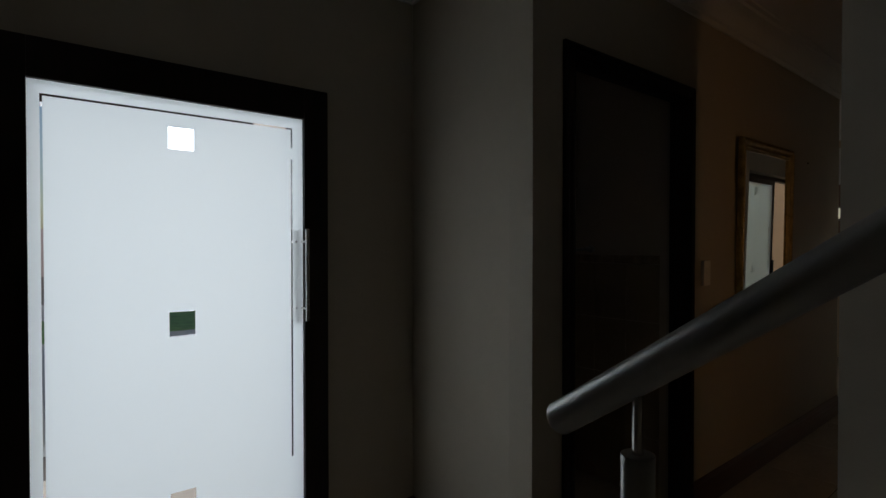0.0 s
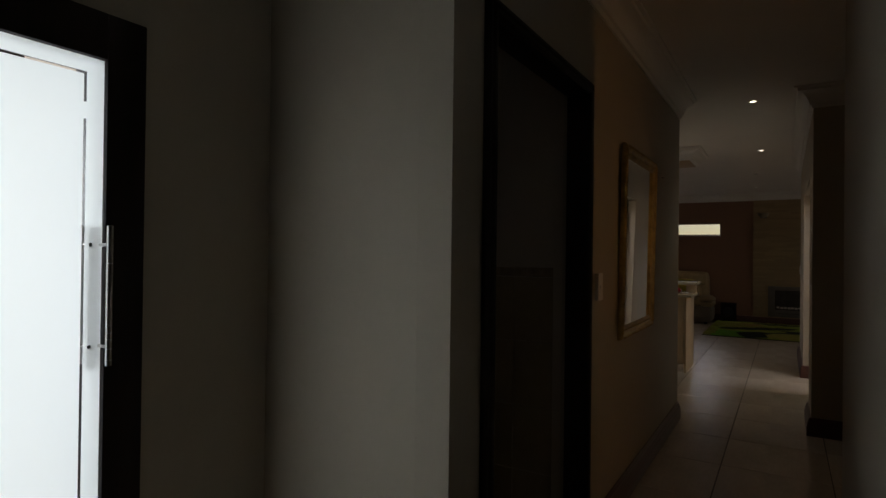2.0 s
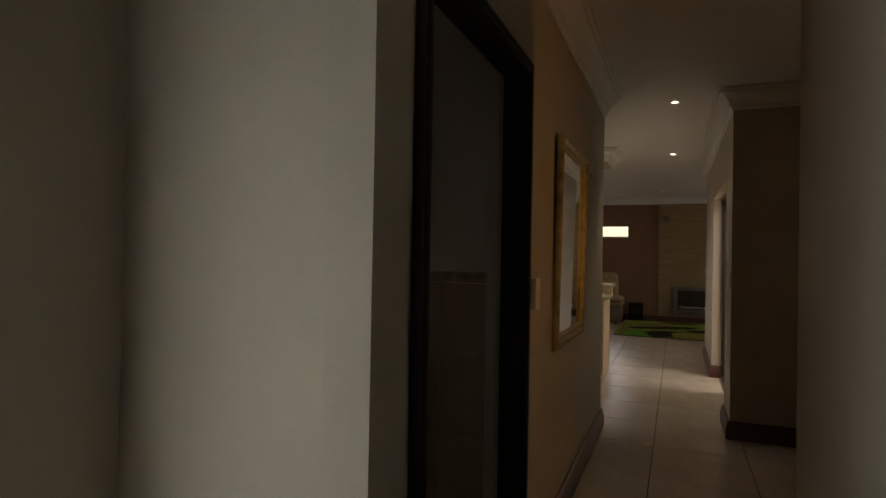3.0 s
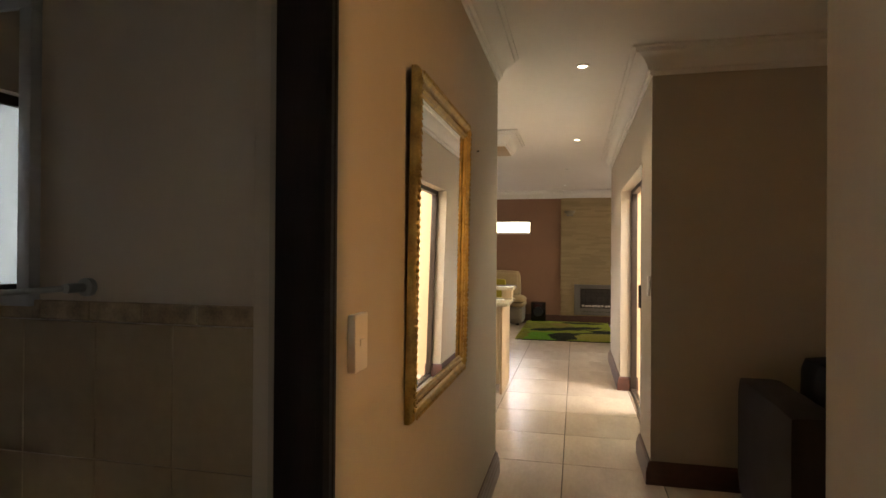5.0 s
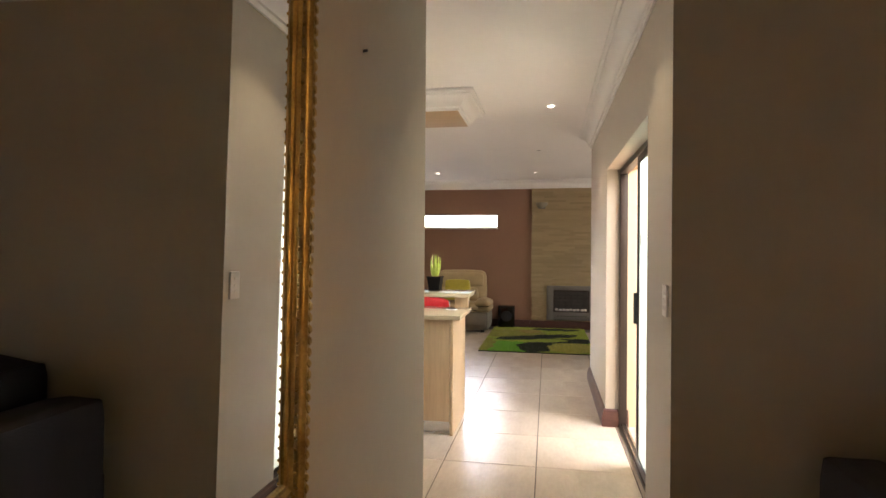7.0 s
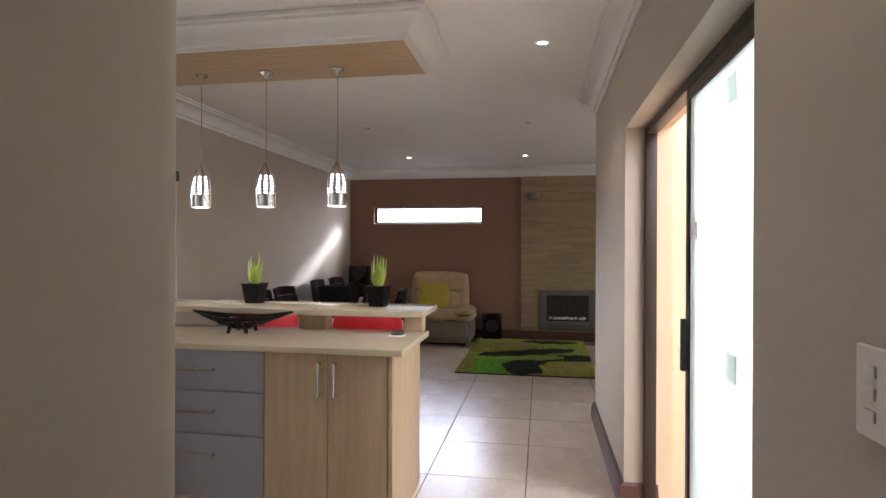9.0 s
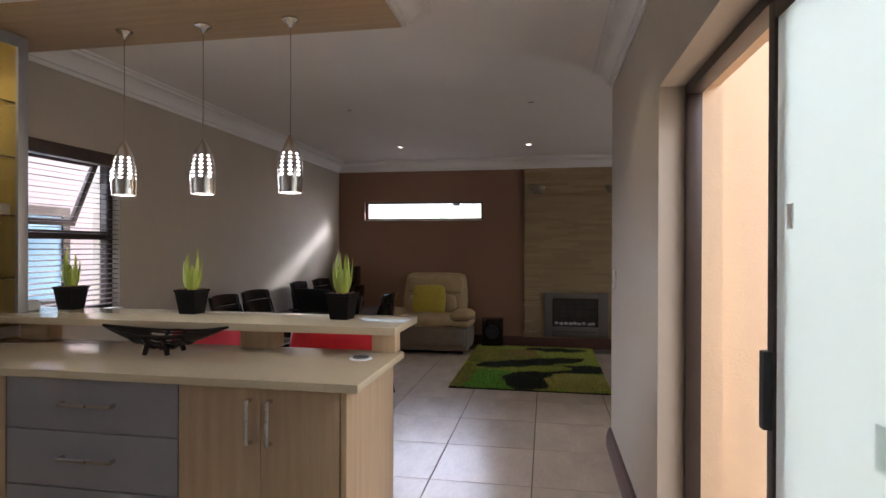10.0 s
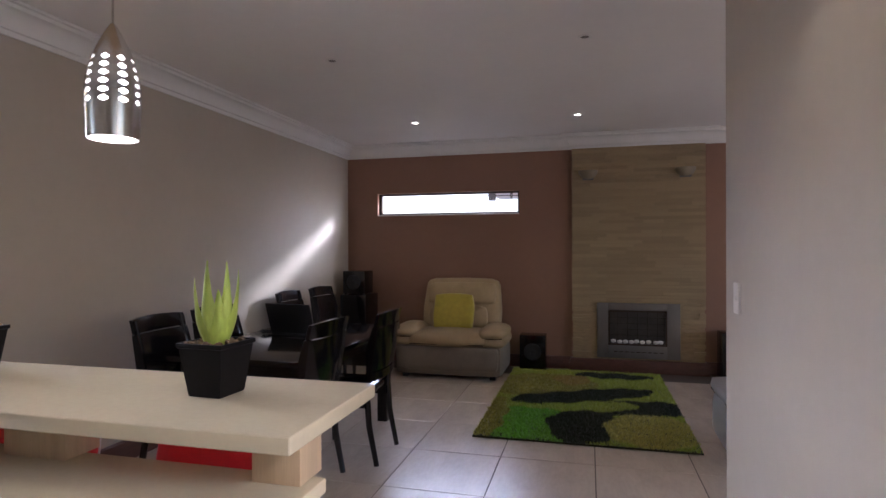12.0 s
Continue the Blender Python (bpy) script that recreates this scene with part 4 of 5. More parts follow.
def bar_stool(x, turn):
    t = thing("bar_stool", "red vinyl bar stool with a wide padded back", "stool", pose(x, 8.5, 0, 0, 0, turn), "stools at the bar")
    part("seat", soft_box(-0.22, -0.19, 0.58, 0.22, 0.19, 0.66, 0.04, 0.012), REDVINYL, t)
    back = soft_box(-0.245, 0.17, 0.6, 0.245, 0.225, 0.94, 0.026, 0.012, 10)
    for v in back.verts:
        f = (0.94 - v.co.z) / 0.34
        v.co.x *= 0.97 + 0.08 * f
        v.co.y += 0.05 * (1 - f) - 0.05 * (v.co.x / 0.245) ** 2 + 0.003 * math.sin(v.co.x * 60) * f
        v.co.z -= 0.03 * max(0, abs(v.co.x) / 0.245 - 0.75) * (1 - f)
    part("backrest", back, REDVINYL, t, "red padded back")
    for s in (-1, 1):
        part("piping", tube([(s * (0.247 + 0.018 * k / 6), 0.152 + 0.05 * (1 - k / 6), 0.915 - 0.3 * k / 6) for k in range(7)], 0.004, 6), PAPER, t, "pale piping")
    part("column", lathe([(0.024, 0.02), (0.024, 0.585)], 16), STEEL, t)
    part("foot_plate", lathe([(0.19, 0.0), (0.19, 0.008), (0.05, 0.03)], 32), STEEL, t)
    part("foot_ring", tube([(0.14 * math.cos(math.tau * k / 24), 0.14 * math.sin(math.tau * k / 24), 0.28) for k in range(25)], 0.009, 8), STEEL, t)
    part("ring_strut", tube([(0, 0, 0.28), (0.14, 0, 0.28)], 0.007, 8), STEEL, t)


for sx, turn in ((-1.79, 1), (-2.545, -1)):
    bar_stool(sx, turn)


# ---- kitchen window with blind ----
def kitchen_window():
    t = thing("window_1", "dark framed kitchen window with an open top sash", "window", kind="structure")
    x0, x1, y0, y1, z0, z1 = XW - 0.12, XW - 0.06, 8.3, 9.362, 0.93, 2.055
    zm = 1.47
    part("window_frame", boxes((x0, y0, z0, x1, y0 + 0.05, z1), (x0, y1 - 0.05, z0, x1, y1, z1), (x0, y0 + 0.05, z0, x1, y1 - 0.05, z0 + 0.05), (x0, y0 + 0.05, z1 - 0.05, x1, y1 - 0.05, z1), (x0, y0 + 0.05, zm - 0.03, x1, y1 - 0.05, zm + 0.03), bevel=0.003), BLACKMETAL, t)
    part("pane", boxes((x0 + 0.02, y0 + 0.05, z0 + 0.05, x0 + 0.026, y1 - 0.05, zm - 0.03)), CLEAR, t).visible_shadow = False
    s = new("open_sash")
    s.parent = t
    s.matrix_local = pose(x0 - 0.01, 0, z1 - 0.05, 0, 24, 0)
    h = z1 - zm - 0.08
    part("sash_frame", boxes((-0.02, y0 + 0.055, -h, 0.01, y0 + 0.1, 0), (-0.02, y1 - 0.1, -h, 0.01, y1 - 0.055, 0), (-0.02, y0 + 0.1, -h, 0.01, y1 - 0.1, -h + 0.045), (-0.02, y0 + 0.1, -0.045, 0.01, y1 - 0.1, 0), bevel=0.003), BLACKMETAL, s)
    part("sash_pane", boxes((-0.008, y0 + 0.1, -h + 0.045, -0.003, y1 - 0.1, -0.045)), CLEAR, s).visible_shadow = False
    part("window_sill", boxes((XW - 0.06, y0, z0 - 0.001, XW + 0.03, y1, z0 + 0.022), bevel=0.004), TRIM, t)
    b = thing("venetian_blind", "dark wooden venetian blind half open", "blind")
    part("head_rail", boxes((XW - 0.05, y0 + 0.01, 1.965, XW + 0.025, y1 - 0.006, 2.05), bevel=0.004), BLIND, b)
    n = 27
    slat = boxes((-0.024, y0 + 0.02, -0.0013, 0.024, y1 - 0.012, 0.0013))
    first = None
    for k in range(n):
        z = 0.985 + k * (0.955 / n)
        if first is None:
            first = part("slat", slat, BLIND, b)
            ob = first
        else:
            ob = new("slat", first.data)
            ob.parent = b
        ob.matrix_local = pose(XW - 0.018, 0, z, 0, 6 + 2 * math.sin(k * 3.1), 0)
    for y in (y0 + 0.15, y1 - 0.14):
        part("ladder_cord", boxes((XW - 0.044, y, 0.98, XW - 0.042, y + 0.004, 1.97), (XW + 0.006, y, 0.98, XW + 0.008, y + 0.004, 1.97)), BLIND, b)
    w = thing("window_2", "pale blue window of the neighbouring house", "window", kind="structure")
    part("pane", boxes((-6.4, 9.9, 0.75, -6.37, 11.6, 1.75)), BLUEGLASS, w)
    part("frame", boxes((-6.4, 9.8, 1.75, -6.34, 11.7, 1.86), (-6.4, 9.8, 0.66, -6.34, 11.7, 0.75), (-6.4, 9.8, 0.75, -6.34, 9.9, 1.75), (-6.4, 11.6, 0.75, -6.34, 11.7, 1.75), (-6.4, 10.7, 0.75, -6.35, 10.76, 1.75)), BLACKMETAL, w)


kitchen_window()


def slot_window():
    t = thing("window_3", "narrow dark framed slot window high in the wall", "window", kind="structure")
    x0, x1, z0, z1, y = -3.297, -1.53, 1.8, 2.065, YF + 0.05
    part("window_frame", boxes((x0, y, z0, x0 + 0.04, y + 0.05, z1), (x1 - 0.022, y, z0, x1, y + 0.05, z1), (x0 + 0.04, y, z0, x1 - 0.022, y + 0.05, z0 + 0.022), (x0 + 0.04, y, z1 - 0.022, x1 - 0.022, y + 0.05, z1), bevel=0.002), BLACKMETAL, t)
    part("pane", boxes((x0 + 0.04, y + 0.02, z0 + 0.022, x1 - 0.022, y + 0.025, z1 - 0.022)), CLEAR, t).visible_shadow = False
    part("window_sill", boxes((x0, YF - 0.004, z0 - 0.012, x1, YF + 0.05, z0 + 0.001), bevel=0.002), TRIM, t)
    r = thing("neighbour_roof", "tiled roof edge past the slot window, glare put into its colour", "roof", pose(-3.3, 20.0, 0))
    # Eave coloured pale for glare; gutter and tile ends dark as a silhouette.
    part("eave", boxes((0.3, 0, 2.66, 3.4, 2.0, 2.72)), mat("glare_roof_sheet", (0.6, 0.6, 0.62), 0.7), r)
    part("gutter", boxes((0.3, -0.03, 2.565, 3.4, 0.0, 2.585)), BLACKMETAL, r)
    for k in range(5):
        part("tile_end", boxes((0.35 + k * 0.5, -0.03, 2.5 if k else 2.46, 0.4 + k * 0.5 + (0 if k else 0.12), 0.0, 2.66)), BLACKMETAL, r)
    for x in (2.3, 3.2):
        part("post", boxes((x, 0.4, -0.21, x + 0.12, 0.52, 2.62)), PINKWALL, r)


slot_window()


# ---- ceiling lights ----
def downlight(x, y, lit):
    t = thing("downlight", "small recessed ceiling spotlight, " + ("glowing warm" if lit else "switched off"), "downlight", pose(x, y, CEIL), "ceiling downlights")
    part("rim", lathe([(0.025, -0.001), (0.044, -0.001), (0.046, -0.004), (0.042, -0.008), (0.027, -0.006)], 28, (False, False)), TRIM, t)
    part("lens", lathe([(0.026, -0.003), (0.026, -0.001)], 24), LAMPON if lit else STEELPLATE, t)
    if lit:
        lamp("downlight_beam", "SPOT", 3.5, look((x, y, CEIL - 0.02), (x, y, 0)), (1.0, 0.84, 0.6), cone=radians(95), soft=0.03)


for lx, ly, on in ((-0.594, 5.93, True), (-0.62, 8.49, True), (-0.838, 12.76, True), (-2.453, 12.71, True), (-0.76, 10.71, False), (-2.43, 10.72, False)):
    downlight(lx, ly, on)


# ---- dining table and chairs ----
def dining_table():
    t = thing("dining_table", "long black lacquered dining table", "table")
    part("tabletop", boxes((-3.2, 10.0, 0.725, -2.25, 11.6, 0.76), bevel=0.006), BLACKWOOD, t)
    part("apron", boxes((-3.14, 10.1, 0.64, -2.33, 10.13, 0.725), (-3.14, 11.47, 0.64, -2.33, 11.5, 0.725), (-3.14, 10.13, 0.64, -3.11, 11.47, 0.725), (-2.36, 10.13, 0.64, -2.33, 11.47, 0.725)), BLACKWOOD, t)
    for x in (-3.16, -2.39):
        for y in (10.08, 11.44):
            part("leg", boxes((x, y, 0, x + 0.08, y + 0.08, 0.73), bevel=0.006), BLACKWOOD, t)


def chair_first():
    """Faces +x in its own axes, back at x = -0.22."""
    t = thing("dining_chair", "black leather dining chair with a curved padded back", "chair", group="chairs round the table")
    part("seat", soft_box(-0.2, -0.23, 0.42, 0.24, 0.23, 0.49, 0.03, 0.012), BLACKLEATHER, t, "padded black seat")
    for y in (-0.205, 0.205):
        part("leg", tube([(-0.27, y, 0), (-0.22, y, 0.25), (-0.205, y, 0.47), (-0.235, y, 0.75), (-0.29, y, 0.965)], [0.017, 0.02, 0.021, 0.018, 0.014], 8), BLACKWOOD, t)
        part("leg", tube([(0.205, y, 0), (0.205, y, 0.44)], [0.016, 0.021], 8), BLACKWOOD, t)
    for z0, z1, name in ((0.6, 0.884, "back_cushion"), (0.888, 0.97, "top_rail"), (0.54, 0.59, "lower_rail")):
        bm = bmesh.new()
        prev = None
        for i in range(11):
            y = -0.23 + 0.46 * i / 10
            bow = -0.035 * (1 - (y / 0.23) ** 2)
            crown = 0.012 * (1 - (y / 0.23) ** 2) if name == "top_rail" else 0
            def bx(z):
                return -0.232 - 0.26 * max(0, z - 0.72) + bow
            d = 0.022 if name == "back_cushion" else 0.014
            ring = [bm.verts.new(p) for p in ((bx(z0) + d, y, z0), (bx((z0 + z1) / 2) + d * 1.3, y, (z0 + z1) / 2), (bx(z1) + d, y, z1 + crown), (bx(z1) - d * 0.6, y, z1 + crown), (bx(z0) - d * 0.6, y, z0))]
            if prev:
                for j in range(5):
                    bm.faces.new((prev[j], prev[(j + 1) % 5], ring[(j + 1) % 5], ring[j]))
            else:
                bm.faces.new(ring)
            prev = ring
        bm.faces.new(prev)
        bmesh.ops.recalc_face_normals(bm, faces=bm.faces[:])
        part(name, bm, BLACKLEATHER if name != "lower_rail" else BLACKWOOD, t)
    for y in (-0.2, 0.18):
        part("side_stretcher", boxes((-0.2, y, 0.36, 0.2, y + 0.02, 0.42)), BLACKWOOD, t)
    return t


dining_table()
chair = chair_first()
chair.matrix_basis = pose(-3.06, 10.17, 0, 0, 0, 3)
for cx, cy, cr in ((-3.08, 10.72, -2), (-3.26, 12.1, 2), (-3.24, 12.72, -3), (-2.33, 10.76, 181), (-2.5, 10.22, 178)):
    copy_thing(chair, pose(cx, cy, 0, 0, 0, cr))


def laptop():
    t = thing("laptop", "open black laptop on the dining table", "laptop", pose(-2.8, 11.0, 0.76, 0, 0, 172))
    part("base", boxes((-0.19, -0.13, 0.0, 0.19, 0.13, 0.02), bevel=0.004), BLACKPLASTIC, t)
    lid = part("lid", boxes((-0.19, -0.006, 0.0, 0.19, 0.006, 0.225), bevel=0.004), BLACKPLASTIC, t)
    lid.matrix_local = pose(0, 0.13, 0.02, -18, 0, 0)
    part("screen", boxes((-0.175, -0.008, 0.015, 0.175, -0.0062, 0.212)), BLACKWOOD, lid)
    p = thing("paper_sheet", "white printed sheet leaning on the laptop", "paper", pose(-2.55, 10.95, 0.762, -68, 0, 170))
    part("sheet", boxes((-0.06, -0.1, 0, 0.06, 0.1, 0.002)), PAPER, p)
    for k in range(7):
        part("text_line", boxes((-0.045, -0.07 + 0.02 * k, 0.0021, 0.045, -0.062 + 0.02 * k, 0.0026)), BLACKPLASTIC, p)
    c = thing("cable_coil", "loose black power cable on the table", "cable")
    part("cable", tube([(-3.0 + 0.06 * math.cos(k * 0.7) - 0.004 * k, 10.95 + 0.05 * math.sin(k * 0.9), 0.768 + 0.006 * (k % 3)) for k in range(26)], 0.005, 6), BLACKPLASTIC, c)


laptop()


# ---- living room ----
def armchair():
    t = thing("armchair", "wide cream leather reclining armchair", "armchair")
    x0, x1, y0, y1 = -2.80, -1.60, 12.95, 13.78
    part("base", soft_box(x0 + 0.02, y0 + 0.03, 0.03, x1 - 0.02, y1 - 0.05, 0.36, 0.05, 0.015, 8), TAUPE, t, "taupe leather base")
    part("footrest_panel", soft_box(x0 + 0.06, y0, 0.1, x1 - 0.06, y0 + 0.06, 0.35, 0.028, 0.012, 8), TAUPE, t)
    part("seat_cushion", soft_box(x0 + 0.18, y0 - 0.01, 0.34, x1 - 0.18, y1 - 0.25, 0.49, 0.06, 0.03, 8), CREAMLEATHER, t)
    for s, a, b in ((1, x0 - 0.01, x0 + 0.26), (-1, x1 - 0.26, x1 + 0.01)):
        part("armrest", soft_box(a, y0 + 0.02, 0.34, b, y1 - 0.15, 0.455, 0.05, 0.02, 8), CREAMLEATHER, t)
        part("arm_pad", soft_box(a + 0.005, y0 + 0.0, 0.43, b - 0.005, y1 - 0.22, 0.54, 0.05, 0.03, 8), CREAMLEATHER, t)
        part("piping", tube([(a + 0.02, y0 + 0.012, 0.45), ((a + b) / 2, y0 - 0.004, 0.445), (b - 0.02, y0 + 0.012, 0.45)], 0.006, 6), DARKSOFA, t)
    part("seat_piping", tube([(x0 + 0.2, y0 - 0.015, 0.375), (x1 - 0.2, y0 - 0.015, 0.375)], 0.006, 6), DARKSOFA, t)
    back = part("backrest", soft_box(x0 + 0.2, -0.1, 0.0, x1 - 0.12, 0.12, 0.6, 0.06, 0.02, 10), CREAMLEATHER, t)
    for v in back.data.vertices:
        k = max(0.0, v.co.z - 0.25)
        v.co.x += (-2.2 - v.co.x) * 0.16 * k + 0.03 * k
    back.matrix_local = pose(0, y1 - 0.24, 0.43, -11, 0, 0)
    pad = part("head_pad", soft_box(x0 + 0.25, -0.04, 0.0, x1 - 0.18, 0.04, 0.24, 0.035, 0.012, 8), CREAMLEATHER, t)
    pad.matrix_local = pose(0.01, y1 - 0.27, 0.75, -11, 0, 0)
    lumbar = part("lumbar_pad", soft_box(x0 + 0.3, -0.04, 0.0, x1 - 0.26, 0.05, 0.26, 0.04, 0.02, 8), CREAMLEATHER, t)
    lumbar.matrix_local = pose(0, y1 - 0.35, 0.47, -11, 0, 0)
    for x in (x0 + 0.12, x1 - 0.12):
        for y in (y0 + 0.12, y1 - 0.14):
            part("foot", boxes((x - 0.03, y - 0.03, 0, x + 0.03, y + 0.03, 0.05)), BLACKPLASTIC, t)
    c = thing("scatter_cushion", "square olive yellow cushion on the armchair", "cushion", pose(-2.2, 13.27, 0.475, -16, 0, 2))
    part("cover", soft_box(-0.21, -0.04, 0.0, 0.21, 0.04, 0.4, 0.012, 0.022, 10), YELLOW, c)


def speaker_box(name, label, x, y, w, d, h, cone, m_turn=0):
    t = thing(name, label, "loudspeaker", pose(x, y, 0, 0, 0, m_turn))
    part("cabinet", boxes((-w / 2, -d / 2, 0.012, w / 2, d / 2, h), bevel=0.008), BLACKWOOD, t)
    for k, (z, r) in enumerate(cone):
        o = part("driver_cone", lathe([(r, 0.0), (r, 0.006), (r * 0.85, 0.008), (r * 0.4, -0.008), (r * 0.34, 0.004), (0.002, 0.008)], 28, (True, True)), BLACKPLASTIC, t)
        o.matrix_local = pose(0, -d / 2 - 0.001, z, 90, 0, 0)
        ring = part("trim_ring", lathe([(r * 1.02, 0.0), (r * 1.08, 0.004), (r * 1.02, 0.009)], 28, (False, False)), BLACKPLASTIC, t)
        ring.matrix_local = pose(0, -d / 2 - 0.002, z, 90, 0, 0)
    for a in (-1, 1):
        for b in (-1, 1):
            part("foot", lathe([(0.012, 0), (0.012, 0.014)], 10), BLACKPLASTIC, t).location = (a * w * 0.4, b * d * 0.4, 0)
    return t


armchair()
speaker_box("subwoofer", "black subwoofer box on the floor", -1.355, 13.68, 0.29, 0.2, 0.405, ((0.22, 0.09),))
speaker_box("floor_loudspeaker", "black loudspeaker box near the fireplace", 0.74, 13.66, 0.3, 0.24, 0.5, ((0.24, 0.09),))
speaker_box("media_cabinet", "black cabinet in the room corner", -3.43, 13.56, 0.32, 0.4, 0.84, ())
top = speaker_box("bookshelf_loudspeaker", "black loudspeaker on the corner cabinet", -3.43, 13.52, 0.28, 0.26, 0.28, ((0.15, 0.08),))
top.location.z = 0.84


def fireplace():
    t = thing("chimney_breast", "chimney breast clad in cream split stone strips", "chimney", kind="structure")
    part("core", boxes((-0.915, 13.806, 0, 0.475, YF - 0.002, CEIL - 0.004)), SLATE, t)
    rnd = random.Random(5)
    lengths = (0.22, 0.3, 0.38, 0.47)
    shared = [None] * 4
    h = 0.038
    z, row = 0.14, 0
    while z < CEIL - 0.02:
        x = -0.925 - (0.1 if row % 2 else 0)
        while x < 0.485:
            k = rnd.randrange(4)
            x0, x1 = max(x, -0.925), min(x + lengths[k], 0.485)
            inside = z + h > 0.16 and z < 0.765 and x1 > -0.65 and x0 < 0.225
            if x1 - x0 > 0.03 and not inside:
                if shared[k] is None:
                    ob = part("stone", boxes((0, -0.5, 0, 1, 0.5, 1)), SLATE, t, smooth=0)
                    shared[k] = ob.data
                else:
                    ob = new("stone", shared[k])
                    ob.parent = t
                dep = rnd.uniform(0.012, 0.03)
                ob.matrix_local = Matrix.Translation((x0 + 0.001, 13.806 - dep / 2, z)) @ Matrix.Diagonal((x1 - x0 - 0.002, dep, h - 0.003, 1))
            x += lengths[k]
        z += h
        row += 1
    f = thing("gas_fireplace", "steel framed gas fireplace with white pebbles", "fireplace")
    y = 13.775
    part("surround", boxes((-0.65, y, 0.155, -0.53, y + 0.03, 0.768), (0.09, y, 0.155, 0.225, y + 0.03, 0.768), (-0.53, y, 0.69, 0.09, y + 0.03, 0.768), (-0.53, y, 0.155, 0.09, y + 0.03, 0.30), bevel=0.004), STEELPLATE, f, "brushed steel surround")
    part("firebox", boxes((-0.53, y + 0.028, 0.30, 0.09, y + 0.031, 0.69)), mat("dark_firebox", (0.045, 0.04, 0.036), 0.35, vary=0.4, scale=9, bump=0.1), f, "dark flat firebox back")
    part("glass_frame", boxes((-0.53, y - 0.004, 0.30, -0.512, y + 0.01, 0.69), (0.072, y - 0.004, 0.30, 0.09, y + 0.01, 0.69), (-0.512, y - 0.004, 0.672, 0.072, y + 0.01, 0.69), (-0.512, y - 0.004, 0.30, 0.072, y + 0.01, 0.318)), BLACKMETAL, f)
    for k in range(5):
        part("guard_bar", boxes((-0.43 + k * 0.105, y + 0.02, 0.318, -0.427 + k * 0.105, y + 0.023, 0.672)), DARKSOFA, f)
    for k in range(4):
        part("guard_bar", boxes((-0.512, y + 0.018, 0.41 + k * 0.065, 0.072, y + 0.02, 0.413 + k * 0.065)), DARKSOFA, f)
    for k in range(9):
        bm = bmesh.new()
        bmesh.ops.create_icosphere(bm, subdivisions=2, radius=1, matrix=Matrix.Translation((-0.48 + k * 0.064 + rnd.uniform(-0.01, 0.01), y + 0.006, 0.338 + rnd.uniform(0, 0.008))) @ Matrix.Diagonal((0.03, 0.012, 0.021, 1)))
        part("pebble", bm, PEBBLE, f)
    for k in range(9):
        part("vent_slot", boxes((-0.47 + k * 0.06, y - 0.002, 0.222, -0.43 + k * 0.06, y + 0.001, 0.232)), BLACKMETAL, f)
    bowl_glass = mat("smoky_frosted_glass", (0.26, 0.22, 0.15), 0.5, vary=0.1, bump=0.05)
    for x in (-0.745, 0.28):
        s = thing("wall_uplight", "grey half bowl wall light on the chimney", "wall light", pose(x, 13.78, 2.19), "chimney wall lights")
        bm = lathe([(0.02, -0.03), (0.07, -0.01), (0.1, 0.03), (0.108, 0.065), (0.1, 0.065), (0.06, 0.0)], 28, (True, True))
        bmesh.ops.bisect_plane(bm, geom=bm.verts[:] + bm.edges[:] + bm.faces[:], plane_co=(0, 0, 0), plane_no=(0, 1, 0), clear_outer=True)
        part("bowl", bm, bowl_glass, s, "frosted bowl")
        part("back_plate", boxes((-0.06, -0.008, -0.04, 0.06, 0.0, 0.06), bevel=0.003), STEELPLATE, s)


fireplace()


def pouffe():
    t = thing("ottoman", "pale grey leather ottoman with dark piping", "ottoman")
    part("body", soft_box(0.13, 10.96, 0.03, 0.85, 11.7, 0.36, 0.06, 0.02, 8), CABFRAME, t)
    part("top_cushion", soft_box(0.12, 10.95, 0.35, 0.86, 11.71, 0.45, 0.045, 0.02, 8), CABFRAME, t)
    part("piping", tube([(0.82, 10.955, 0.36), (0.15, 10.955, 0.36), (0.13, 10.98, 0.36), (0.13, 11.68, 0.36)], 0.007, 6), DARKSOFA, t)
    for x in (0.22, 0.76):
        for y in (11.05, 11.6):
            part("foot", boxes((x - 0.025, y - 0.025, 0, x + 0.025, y + 0.025, 0.05)), BLACKWOOD, t)


pouffe()


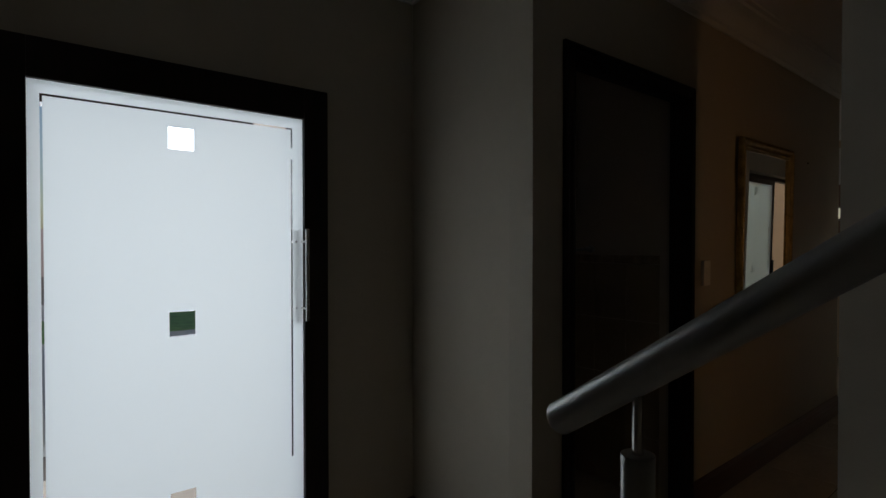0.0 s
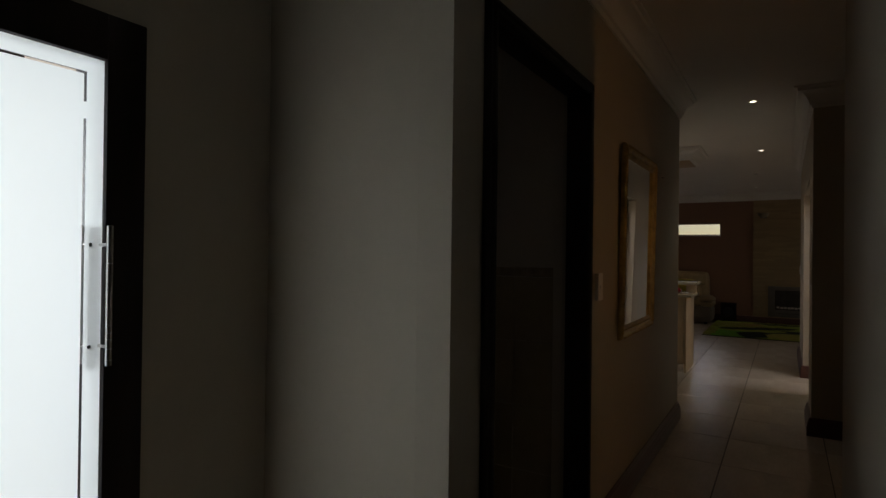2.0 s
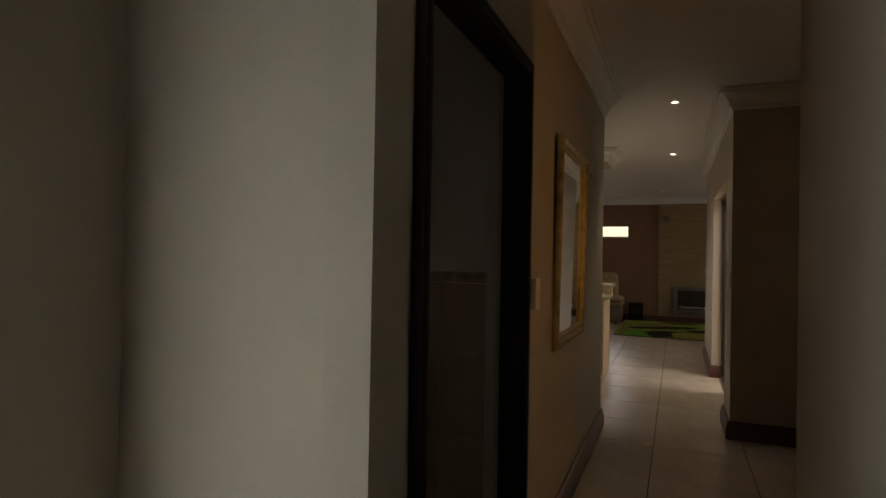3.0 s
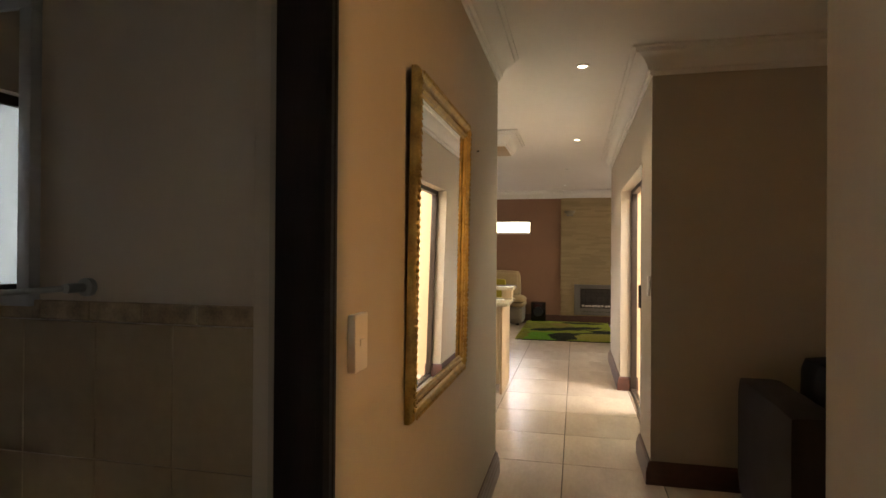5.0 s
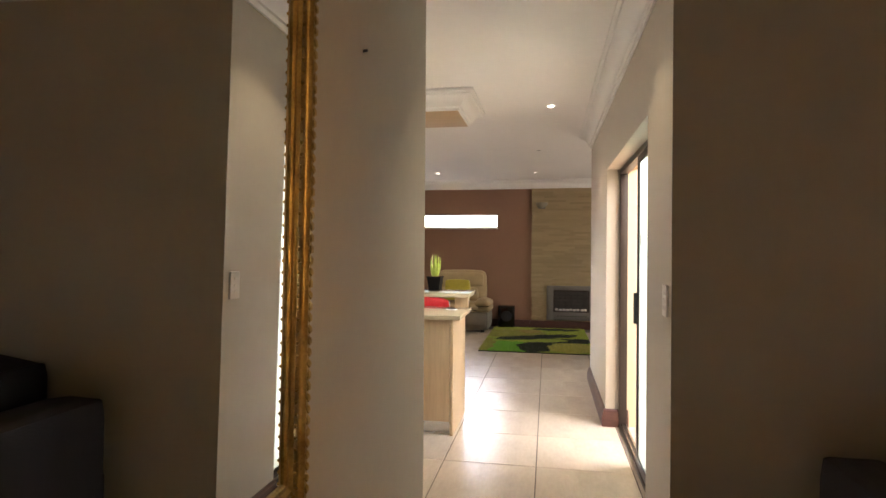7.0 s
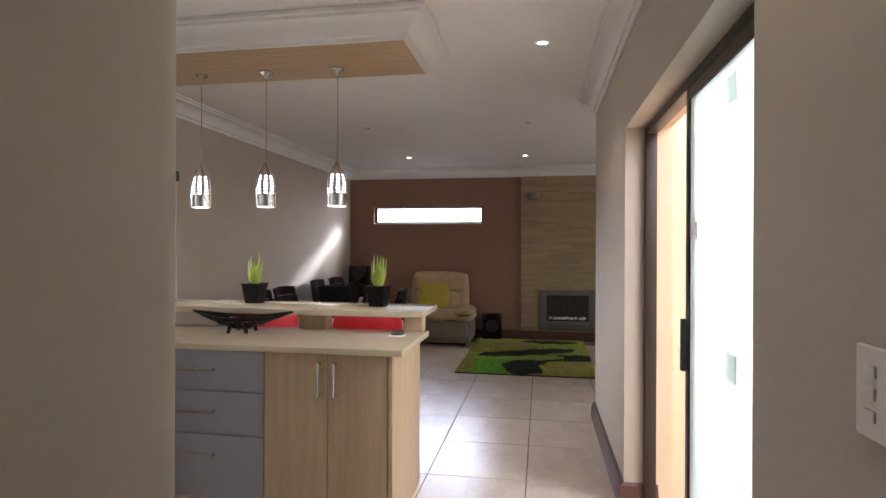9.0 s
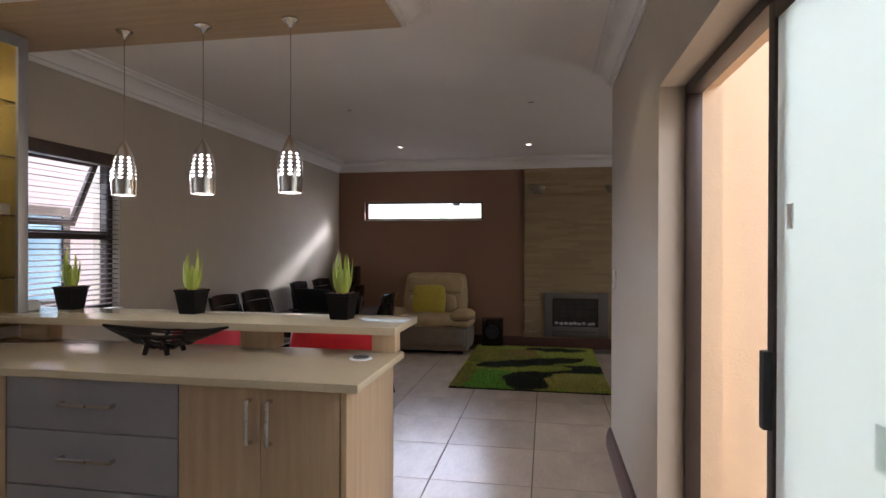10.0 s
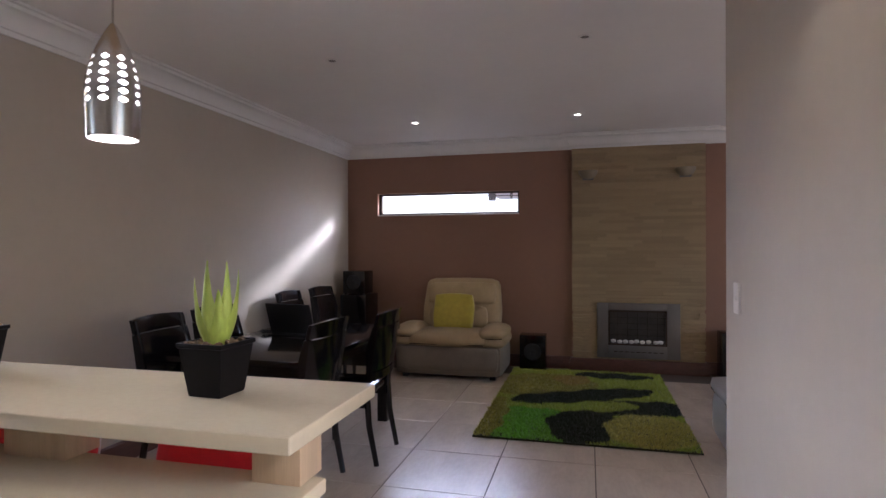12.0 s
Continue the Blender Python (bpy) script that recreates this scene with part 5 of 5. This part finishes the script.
def shag_rug():
    x0, x1, y0, y1 = -1.575, 0.0, 11.25, 13.66
    t = thing("shag_rug", "shaggy green, olive and black patterned rug", "rug")
    part("backing", boxes((x0, y0, 0.001, x1, y1, 0.012), bevel=0.003), mat("rug_backing", (0.03, 0.035, 0.015), 0.95), t, "dark rug backing")
    tones = {
        "lime": mat("lime_pile", (0.47, 0.56, 0.08), 0.9, vary=0.3, scale=30, bump=0, sheen=0.4),
        "green": mat("bright_green_pile", (0.23, 0.56, 0.05), 0.9, vary=0.3, scale=30, bump=0, sheen=0.4),
        "olive": mat("olive_pile", (0.62, 0.58, 0.14), 0.9, vary=0.3, scale=30, bump=0, sheen=0.4),
        "moss": mat("moss_pile", (0.42, 0.4, 0.08), 0.9, vary=0.4, scale=14, bump=0, sheen=0.4),
        "brown": mat("rust_pile", (0.46, 0.34, 0.09), 0.9, vary=0.3, scale=30, bump=0, sheen=0.4),
        "black": mat("black_green_pile", (0.03, 0.042, 0.022), 0.9, vary=0.3, scale=30, bump=0, sheen=0.3),
    }

    def oval(u, v, cu, cv, ru, rv, turn=0.0):
        c, s = math.cos(turn), math.sin(turn)
        a, b = (u - cu), (v - cv) * 1.53
        return ((a * c + b * s) / ru) ** 2 + ((-a * s + b * c) / rv) ** 2 < 1

    def tone(u, v):
        if oval(u, v, 0.82, 0.16, 0.22, 0.26):
            return "olive"
        if oval(u, v, 0.57, 0.4, 0.22, 0.1, 0.22):
            return "lime"
        if oval(u, v, 0.5, 0.17, 0.18, 0.27) or oval(u, v, 0.78, 0.4, 0.36, 0.15, 0.2):
            return "black"
        if oval(u, v, 0.5, 0.54, 0.46, 0.13, 0.45):
            return "black"
        if oval(u, v, 0.68, 0.91, 0.26, 0.09, -0.05):
            return "black"
        if oval(u, v, 0.42, 0.8, 0.12, 0.14):
            return "brown"
        if oval(u, v, 0.25, 0.68, 0.34, 0.32) or oval(u, v, 0.02, 0.2, 0.09, 0.4):
            return "moss"
        if oval(u, v, 0.22, 0.14, 0.3, 0.3):
            return "green"
        return "lime"

    rnd = np.random.default_rng(4)
    verts = {k: [] for k in tones}
    count = 52000
    us, vs = rnd.random(count), rnd.random(count)
    lean = rnd.normal(0, 0.011, (count, 2))
    tall = rnd.uniform(0.016, 0.03, count)
    ang = rnd.random(count) * math.pi
    for i in range(count):
        u, v = us[i], vs[i]
        k = tone(u + 0.012 * math.sin(v * 40), v + 0.01 * math.sin(u * 33))
        x, y = x0 + 0.006 + u * (x1 - x0 - 0.012), y0 + 0.006 + v * (y1 - y0 - 0.012)
        dx, dy = 0.0055 * math.cos(ang[i]), 0.0055 * math.sin(ang[i])
        verts[k] += [(x - dx, y - dy, 0.008), (x + dx, y + dy, 0.008), (x + lean[i, 0], y + lean[i, 1], 0.008 + tall[i])]
    for k in tones:
        me = bpy.data.meshes.new("shag")
        n = len(verts[k]) // 3
        me.from_pydata(verts[k], [], [(3 * j, 3 * j + 1, 3 * j + 2) for j in range(n)])
        me.materials.append(tones[k])
        ob = new("shag", me)
        ob.parent = t
        tagged(ob, k + " shaggy pile", kind="stuff")


shag_rug()


# ---- floor tiles ----
def floor_tiles():
    floor = bpy.data.objects["floor"]
    PX, PY, X0, Y0 = 0.608, 0.625, -0.705, 9.66
    g = 0.003
    bm = bmesh.new()
    box(bm, g, g, -0.009, PX - g, PY - g, 0.0)
    top = [e for e in bm.edges if all(v.co.z > -0.001 for v in e.verts)]
    bmesh.ops.bevel(bm, geom=top, offset=0.002, segments=1, affect="EDGES")
    shared = None
    rest = bmesh.new()
    for i in range(-5, 8):
        for j in range(-19, 7):
            x, y = X0 + i * PX, Y0 + j * PY
            if x + PX > 3.8 or y + PY > 14.0 or y < -2.1 or x < -4.0:
                continue
            near = i <= 2 and y > 0.2
            if near:
                if shared is None:
                    ob = part("tile", bm, TILE, floor, smooth=0)
                    shared = ob.data
                else:
                    ob = new("tile", shared)
                    ob.parent = floor
                ob.location = (x, y, 0)
            else:
                box(rest, x + g, y + g, -0.009, x + PX - g, y + PY - g, 0.0)
    ob = part("far_tiles", rest, TILE, floor, smooth=0)
    tagged(ob, kind="stuff")


floor_tiles()
